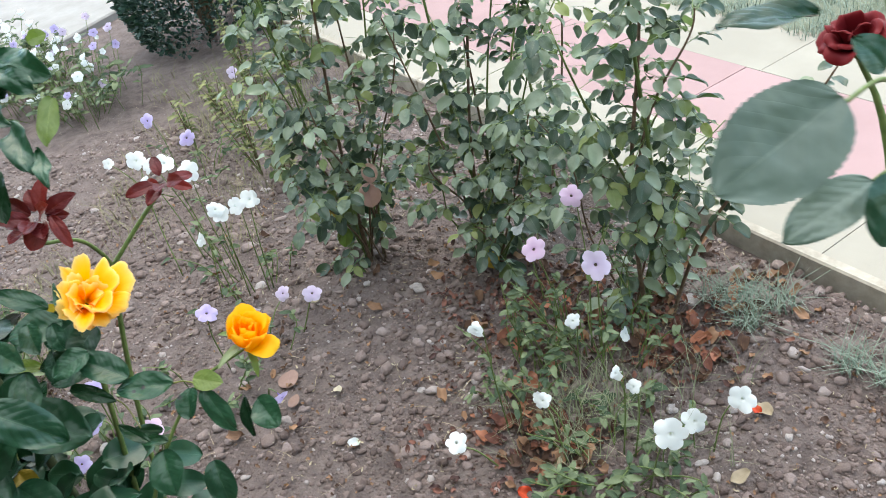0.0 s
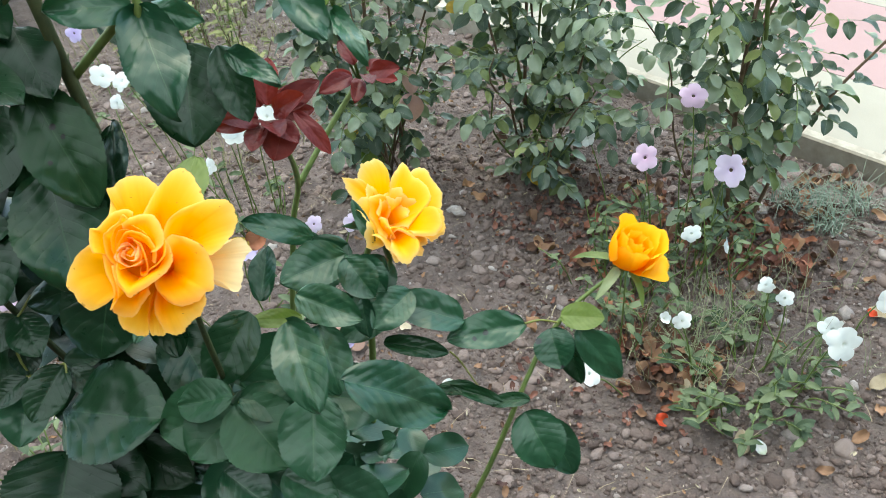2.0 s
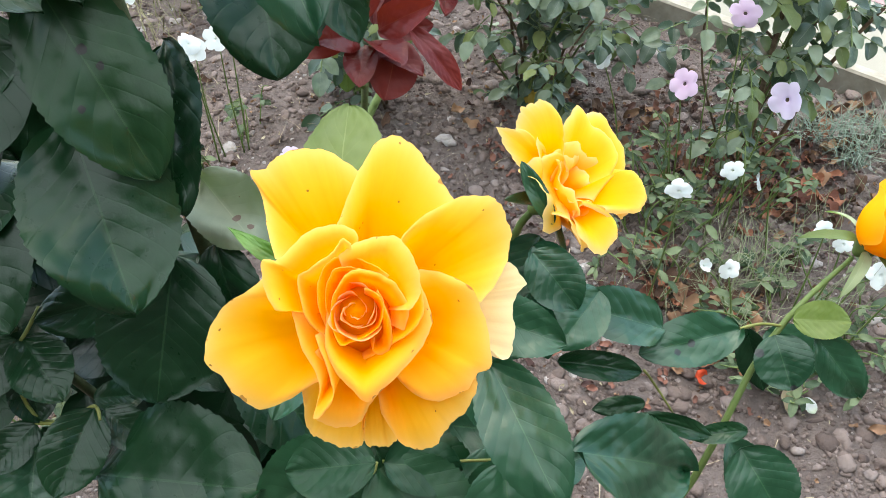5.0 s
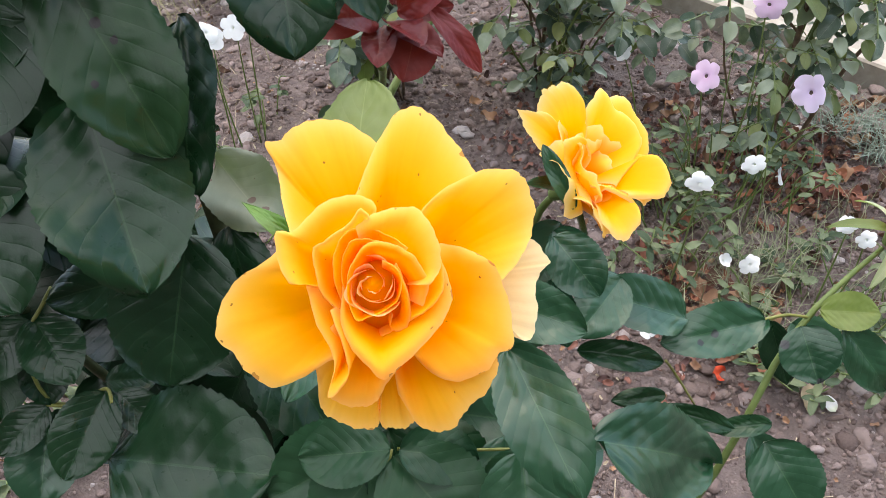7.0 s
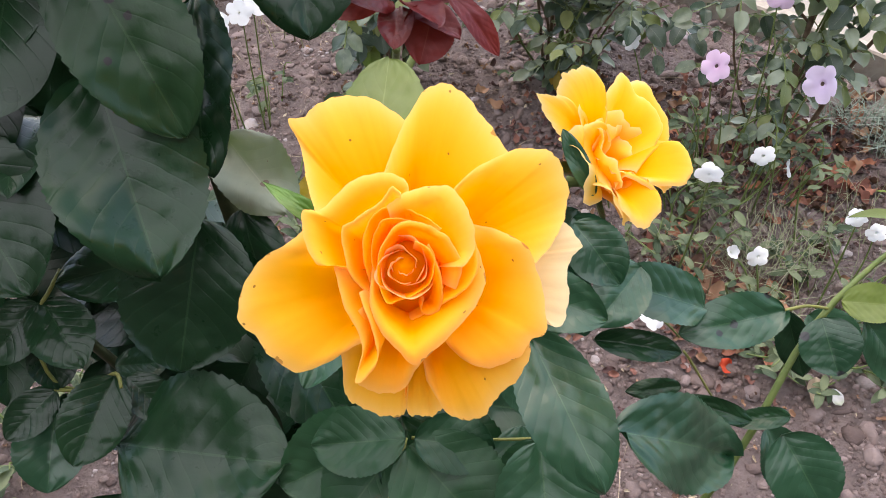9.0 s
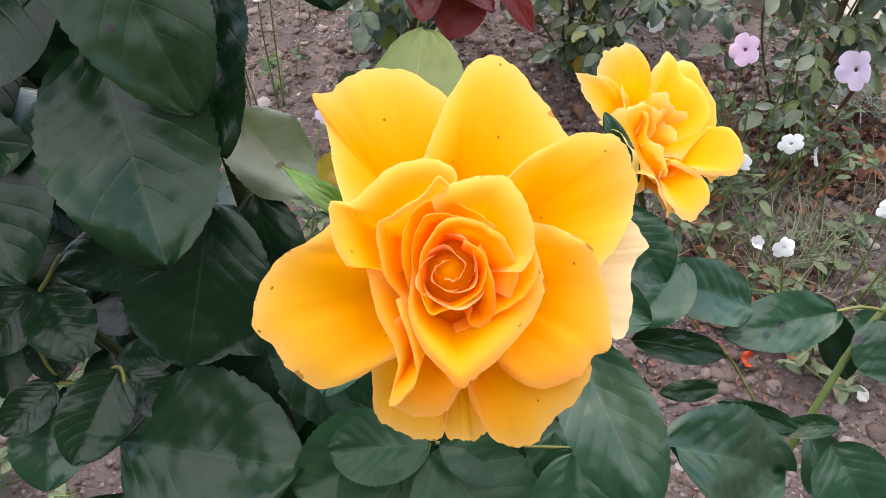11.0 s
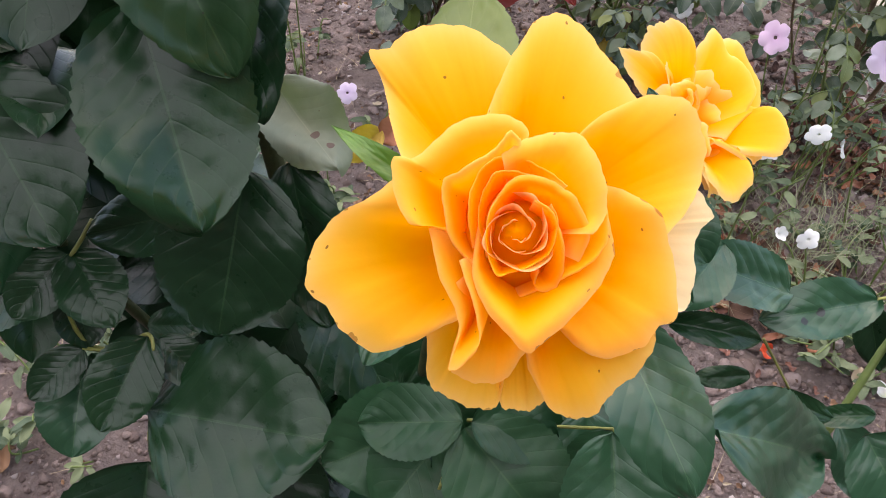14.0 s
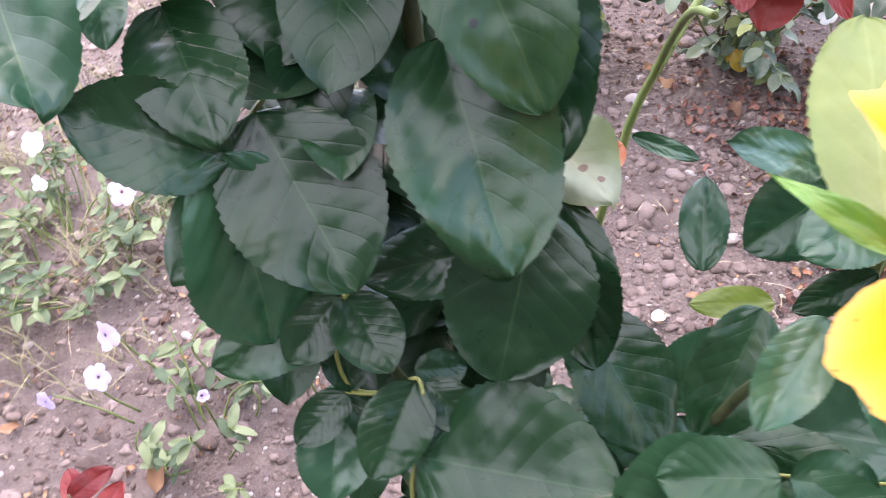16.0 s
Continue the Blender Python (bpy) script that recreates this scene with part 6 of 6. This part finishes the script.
    add(PETAL_OUT, ((-9.6, -7.3, -6), (-13.5, -3.2, -4), (-15.7, 4.1, -2), (-16.1, 10.1, -1), (-11.6, 12.4, 1), (-5.5, 16.8, 3), (-2.5, 20.1, 5), (0, 18.9, 4)), 0.5, -24, 0.82, 1.5)
    add(PETAL_OUT, ((-3.9, 16, 3), (0.4, 18.9, 3), (6.2, 20.4, 2), (12.5, 20.8, 0), (16.5, 14.9, -1), (18.6, 9.2, -2), (18.5, 3.9, -1), (15.7, -0.2, 1)), 0.35, -24, 0.5, 7.5)
    add(PETAL_OUT, ((-8.3, 0.8, -4), (-9.2, -5.9, -4), (-8.6, -11.2, -3), (-5.8, -17, 0), (-1.2, -22.1, 2), (3.1, -25.3, 3), (7.3, -21.8, 1), (13.9, -16.2, -3), (19.2, -9.9, -7), (21.2, -4.7, -8), (21.1, -0.4, -8), (18.8, 6.2, -7)), 0.42, -26, 0.6, 6)
    add(PETAL_IN, ((-0.4, -15.6, -9), (7.2, -11.4, -6), (11.3, -8.8, -4), (15.6, -6.6, -3), (19.1, -1.4, -3), (18.9, 7.3, -3), (15.4, 12, -3)), 0.5, -24, 0.86, 1)
    add(PETAL_IN, ((-9.5, -3.9, -5), (-10.3, 1.4, -1), (-9.9, 7.9, 1), (-7.6, 13.1, 2), (-1.9, 15.5, 2), (5.5, 13.4, 2), (10.1, 9.7, 1)), 0.5, -24, 0.9, 0.5)
    add(PETAL_IN, ((-6.2, -5.9, -5), (-8.3, 1.4, -1), (-7.8, 7.2, 1), (-5.1, 11.6, 2), (-1.9, 12.6, 2), (2.2, 11.9, 1)), 0.5, -24, 0.88, 1)
    add(PETAL_IN, ((-6.1, -3.2, -3), (-6.2, 3.3, 1), (-3.7, 8.2, 2), (0.3, 11.5, 3), (6.2, 11.1, 3), (9.4, 9.4, 2), (12.4, 6.5, 1), (15.5, 0.1, -1), (13.4, -6, -4)), 0.4, -22, 0.62, 3.5)
    add(PETAL_IN, ((1.8, 10, 2), (-3, 7.9, 2), (-5.9, 3.3, 1.5), (-6.5, -2.6, 1), (-4.3, -9.1, 1.5), (-1, -8.9, 1), (4.1, -6.8, 1), (7.5, -3.7, 1), (8.4, 2.5, 1.5), (6.8, 5.8, 2)), 0.55, -22, 0.88, 1.2)
    add(PETAL_IN, ((3.3, 6.6, 2), (7, 4.5, 2), (9, 0.6, 1), (10.5, -6, -1), (9.5, -10.8, -4), (7.2, -12.6, -5.5), (4.4, -11.9, -6), (5.2, -8, -5)), 0.45, -20, 0.75, 2.5)
    # heart, wound tight over a packed core
    b = (0.002, -0.050)
    for k in range(9):
        r = 0.0066 - 0.00064 * k
        z = 0.0022 - 0.00022 * k
        part("petal", petal_mesh(PETAL_HEART, radians(250 + 137.5 * k), (b, (r * 0.9, -0.036), (r * 1.0, -0.010), (r * 1.06, z)), r * 1.75, 0.98 / r, 0.94 / r, lip=0.0006, wave=0.0004, seed=950 + k, peak=0.75, nu=24, round_=0.10, skew=r * 0.3, nick=0.6), head)
    ring = [(0.00001, -0.0008), (0.003, -0.0024), (0.0060, -0.0052), (0.0095, -0.0080), (0.013, -0.0145), (0.008, -0.045)]
    cv = [(r * math.cos(k * 0.3927), r * math.sin(k * 0.3927), z) for r, z in ring for k in range(16)]
    cf = [(j * 16 + k, j * 16 + (k + 1) % 16, (j + 1) * 16 + (k + 1) % 16, (j + 1) * 16 + k) for j in range(5) for k in range(16)]
    part("heart", mesh_from("heart", cv, cf, PETAL_IN, [(0.5, 0.3)] * len(cv)), head, "tightly packed orange heart")
    return head


open_rose(bush, flower_frame((-0.4075, 0.6316, 1.0219), (-0.212, -0.586, 0.782), (0.940, -0.340, -0.023)))


def ruffled_rose(parent, m):
    """A fully blown rose with many ruffled petals and a green sepal."""
    head = part("flower", CALYX_SHORT, parent, "blown golden yellow rose with ruffled pale-edged petals", Matrix.Translation(-parent.location) @ m)
    rims = (
        ((45.9, 14.7, -15.6), (55.2, 6.3, 0.6), (50.3, -15.1, 2.1), (34.8, -27.6, -1.8), (17.9, -27.9, -14.8)),
        ((31.5, -19.1, -6.5), (28.8, -31.0, 0.9), (11.5, -40.0, -0.8), (-1.6, -34.4, -8.2)),
        ((21.1, 18.5, -17.2), (33.7, 24.3, -8.0), (42.4, 24.2, 0.2), (39.3, 12.7, 0.9), (38.2, 3.0, 4.5), (32.1, -8.4, 5.2), (23.2, -13.7, 3.6), (7.0, -14.8, -7.0)),
        ((10.2, 39.2, -35.5), (23.5, 47.8, -23.5), (29.3, 49.7, -16.5), (32.8, 44.4, -9.6), (31.4, 33.8, -7.3), (20.8, 21.9, -11.7)),
        ((-6.0, -11.6, -10.8), (5.1, -11.7, 0.6), (11.4, -13.1, 10.1), (7.6, -19.9, 17.0), (-3.0, -27.5, 16.3), (-12.2, -28.3, 9.2), (-15.0, -15.8, -2.8)),
        ((-23.4, -4.0, -17.5), (-14.9, -5.1, -10.7), (-18.3, -21.8, -1.2), (-27.6, -27.1, -1.2), (-37.7, -26.7, -9.7), (-36.0, -16.8, -14.6), (-32.1, -8.8, -17.7)),
        ((-5.7, 22.5, -28.3), (1.4, 40.2, -32.1), (10.8, 53.7, -31.2), (12.4, 49.6, -25.1), (13.2, 41.4, -21.1), (9.6, 28.7, -20.9)),
        ((-28.1, -2.2, -18.5), (-20.9, 11.2, -20.8), (-9.4, 26.5, -20.9), (-1.6, 29.3, -14.2), (4.7, 22.9, -10.2), (1.3, 10.8, -13.3)),
    )
    for k, rim in enumerate(rims):
        part("petal", rimmed_petal(PETAL_BLOWN, rim, 0.45, -20, 0.72, 3.0, 660 + k, nu=48, nv=16, wave=1.0, nick=1.6, lip=1.4, foot=-36.0), head)
    # petals of the middle ring, then shorter ones round the open middle
    for k in range(6):
        part("petal", petal_mesh(PETAL_BLOWN, radians(60 * k + 20), ((0.003, -0.036), (0.012, -0.034), (0.021, -0.020), (0.035, -0.013 - 0.002 * (k % 3))), 0.0215, 34, -4, lip=0.004, wave=0.003, seed=700 + k, nick=2.2), head)
    for k in range(6):
        r = 0.021 - 0.0022 * k
        part("petal", petal_mesh(PETAL_BLOWN, radians(137.5 * k), ((0.003, -0.036), (r * 0.6, -0.032), (r * 0.85, -0.016), (r, -0.006 - 0.001 * k)), 0.0215 - 0.0018 * k, 40, 30, lip=0.003, wave=0.003, seed=680 + k, nick=2.0), head)
    for i in range(4):
        a = radians(40 + 90 * i)
        sm = leaf_mesh(LEAF_FRESH, 0.034, 0.010, 0.4, 0.5, 0.02, 4, 50 + i, nu=4, nv=10, peak=0.3)
        d = Vector((math.cos(a), math.sin(a), 0.25))
        part("sepal", sm, head, "green sepal", Matrix.Translation(Vector((math.cos(a) * 0.007, math.sin(a) * 0.007, -0.040))) @ rot_to(d, (0, 0, 1)).to_4x4())
    return head


ruffled_rose(bush, flower_frame((-0.2239, 0.7893, 0.8722), (0.607, -0.398, 0.688), (0.6, 0.8, 0.0)))


def rose_bud(parent, m, label="half-open orange-yellow rosebud"):
    head = part("bud", CALYX, parent, label, Matrix.Translation(-parent.location) @ m @ Matrix.Diagonal((0.94, 0.94, 0.72, 1)))
    b = (0.004, -0.050)
    for k in range(9):
        r = 0.0225 - 0.0021 * k
        part("petal", petal_mesh(PETAL_BUD, radians(137.5 * k), (b, (r * 1.05, -0.046), (r * 1.12, -0.016), (r * (0.98 if k < 5 else 0.85), 0.0015 - 0.0006 * k)), r * 1.5, 0.85 / r, 0.9 / r, lip=0.0042 if k < 5 else 0.0010, wave=0.0022, nick=1.6, round_=0.3, seed=70 + k, peak=0.6), head)
    part("petal", petal_mesh(PETAL_BUD, radians(-20), (b, (0.018, -0.046), (0.026, -0.022), (0.044, -0.030)), 0.019, 45, 10, lip=0.004, seed=90), head)
    for i in range(5):
        a = radians(20 + 72 * i)
        sm = leaf_mesh(LEAF_BUD_SEPAL if i % 2 else LEAF_OLIVE, 0.042, 0.010, 0.4, 1.0, 0.02, 1, 30 + i, nu=4, nv=10, peak=0.25)
        part("sepal", sm, head, "pale green sepal bent back", Matrix.Translation(Vector((math.cos(a) * 0.008, math.sin(a) * 0.008, -0.049))) @ rot_to((math.cos(a), math.sin(a), -0.15), (0, 0, 1)).to_4x4())
    return head


rose_bud(bush, flower_frame((-0.046, 0.711, 0.840), (0.32, -0.25, 0.88), (0.95, -0.3, 0)))

red_shoot = thing("rose_shoot", (-0.97, 1.13, ground_height(-0.97, 1.13)), "low rose shoot with young dark red leaves", "rose shoot")
stem(red_shoot, [(-0.97, 1.13, -0.01), (-0.975, 1.12, 0.12), (-0.965, 1.115, 0.26)], 0.003, 0.0015, STEM_BROWN, 4, "cane", 31)
for k in range(9):
    ang = k * 2.4
    q = Vector((-0.968, 1.117, 0.12 + 0.016 * k))
    leaf(red_shoot, q, q + Vector((math.cos(ang) * 0.06, math.sin(ang) * 0.06, 0.01)), 0.034, (0.0, -0.4, 0.9), LEAF_RED, 0.3, 0.4, 0.05, "red_leaf")

# ---------------------------------------------------------------- the red rose bush beside the start of the walk
red_bush = thing("rose_bush", (0.80, 0.72, 0.0), "red-flowering rose bush with large grey-green leaves", "rose bush")
stem(red_bush, [(0.82, 0.74, -0.02), (0.80, 0.80, 0.40), (0.77, 0.87, 0.77), (0.735, 0.90, 0.892)], 0.008, 0.0035, STEM_GREEN, 8, "flower_stalk", 11)
stem(red_bush, [(0.80, 0.70, -0.02), (0.68, 0.52, 0.55), (0.52, 0.40, 1.0), (0.46, 0.40, 1.16), (0.44, 0.42, 1.26)], 0.008, 0.0035, STEM_GREEN, 10, "cane", 12)
leaf(red_bush, (0.394, 0.344, 1.170), (0.319, 0.318, 1.146), 0.056, (-0.45, -0.75, 0.5), LEAF_GREY, 0.1, 0.1, 0.03)
leaf(red_bush, (0.438, 0.378, 1.090), (0.377, 0.364, 1.071), 0.031, (-0.4, -0.6, 0.6), LEAF_GREY)
leaf(red_bush, (0.369, 0.325, 1.226), (0.317, 0.316, 1.232), 0.020, (-0.2, -0.2, 1.0), LEAF_DARK)
leaf(red_bush, (0.445, 0.365, 1.100), (0.424, 0.340, 1.071), 0.040, (0.3, -0.5, 0.8), LEAF_FRESH)
leaf(red_bush, (0.443, 0.387, 1.156), (0.426, 0.395, 1.175), 0.022, (-0.2, -0.4, 0.8), LEAF_FRESH)
stem(red_bush, [(0.47, 0.40, 1.13), (0.43, 0.37, 1.16), (0.394, 0.344, 1.165)], 0.0016, 0.0012)
stem(red_bush, [(0.50, 0.40, 1.05), (0.46, 0.385, 1.09), (0.438, 0.378, 1.090)], 0.0016, 0.0012)
red_head = part("flower", CALYX, red_bush, "dark red rose bloom", Matrix.Translation(-red_bush.location) @ flower_frame((0.715, 0.895, 0.948), (-0.35, -0.1, 0.9), (1, 0, 0)))
for k in range(14):
    ring = k // 5
    r = (0.046, 0.034, 0.018)[ring]
    part("petal", petal_mesh(PETAL_RED, radians(72 * k + 30 * ring), ((0.004, -0.05), (0.014, -0.036), (r * 0.6, -0.016 + 0.008 * ring), (r, -0.030 + 0.014 * ring)), (0.024, 0.020, 0.015)[ring], 40, 20, lip=0.004, wave=0.002, seed=400 + k), red_head)
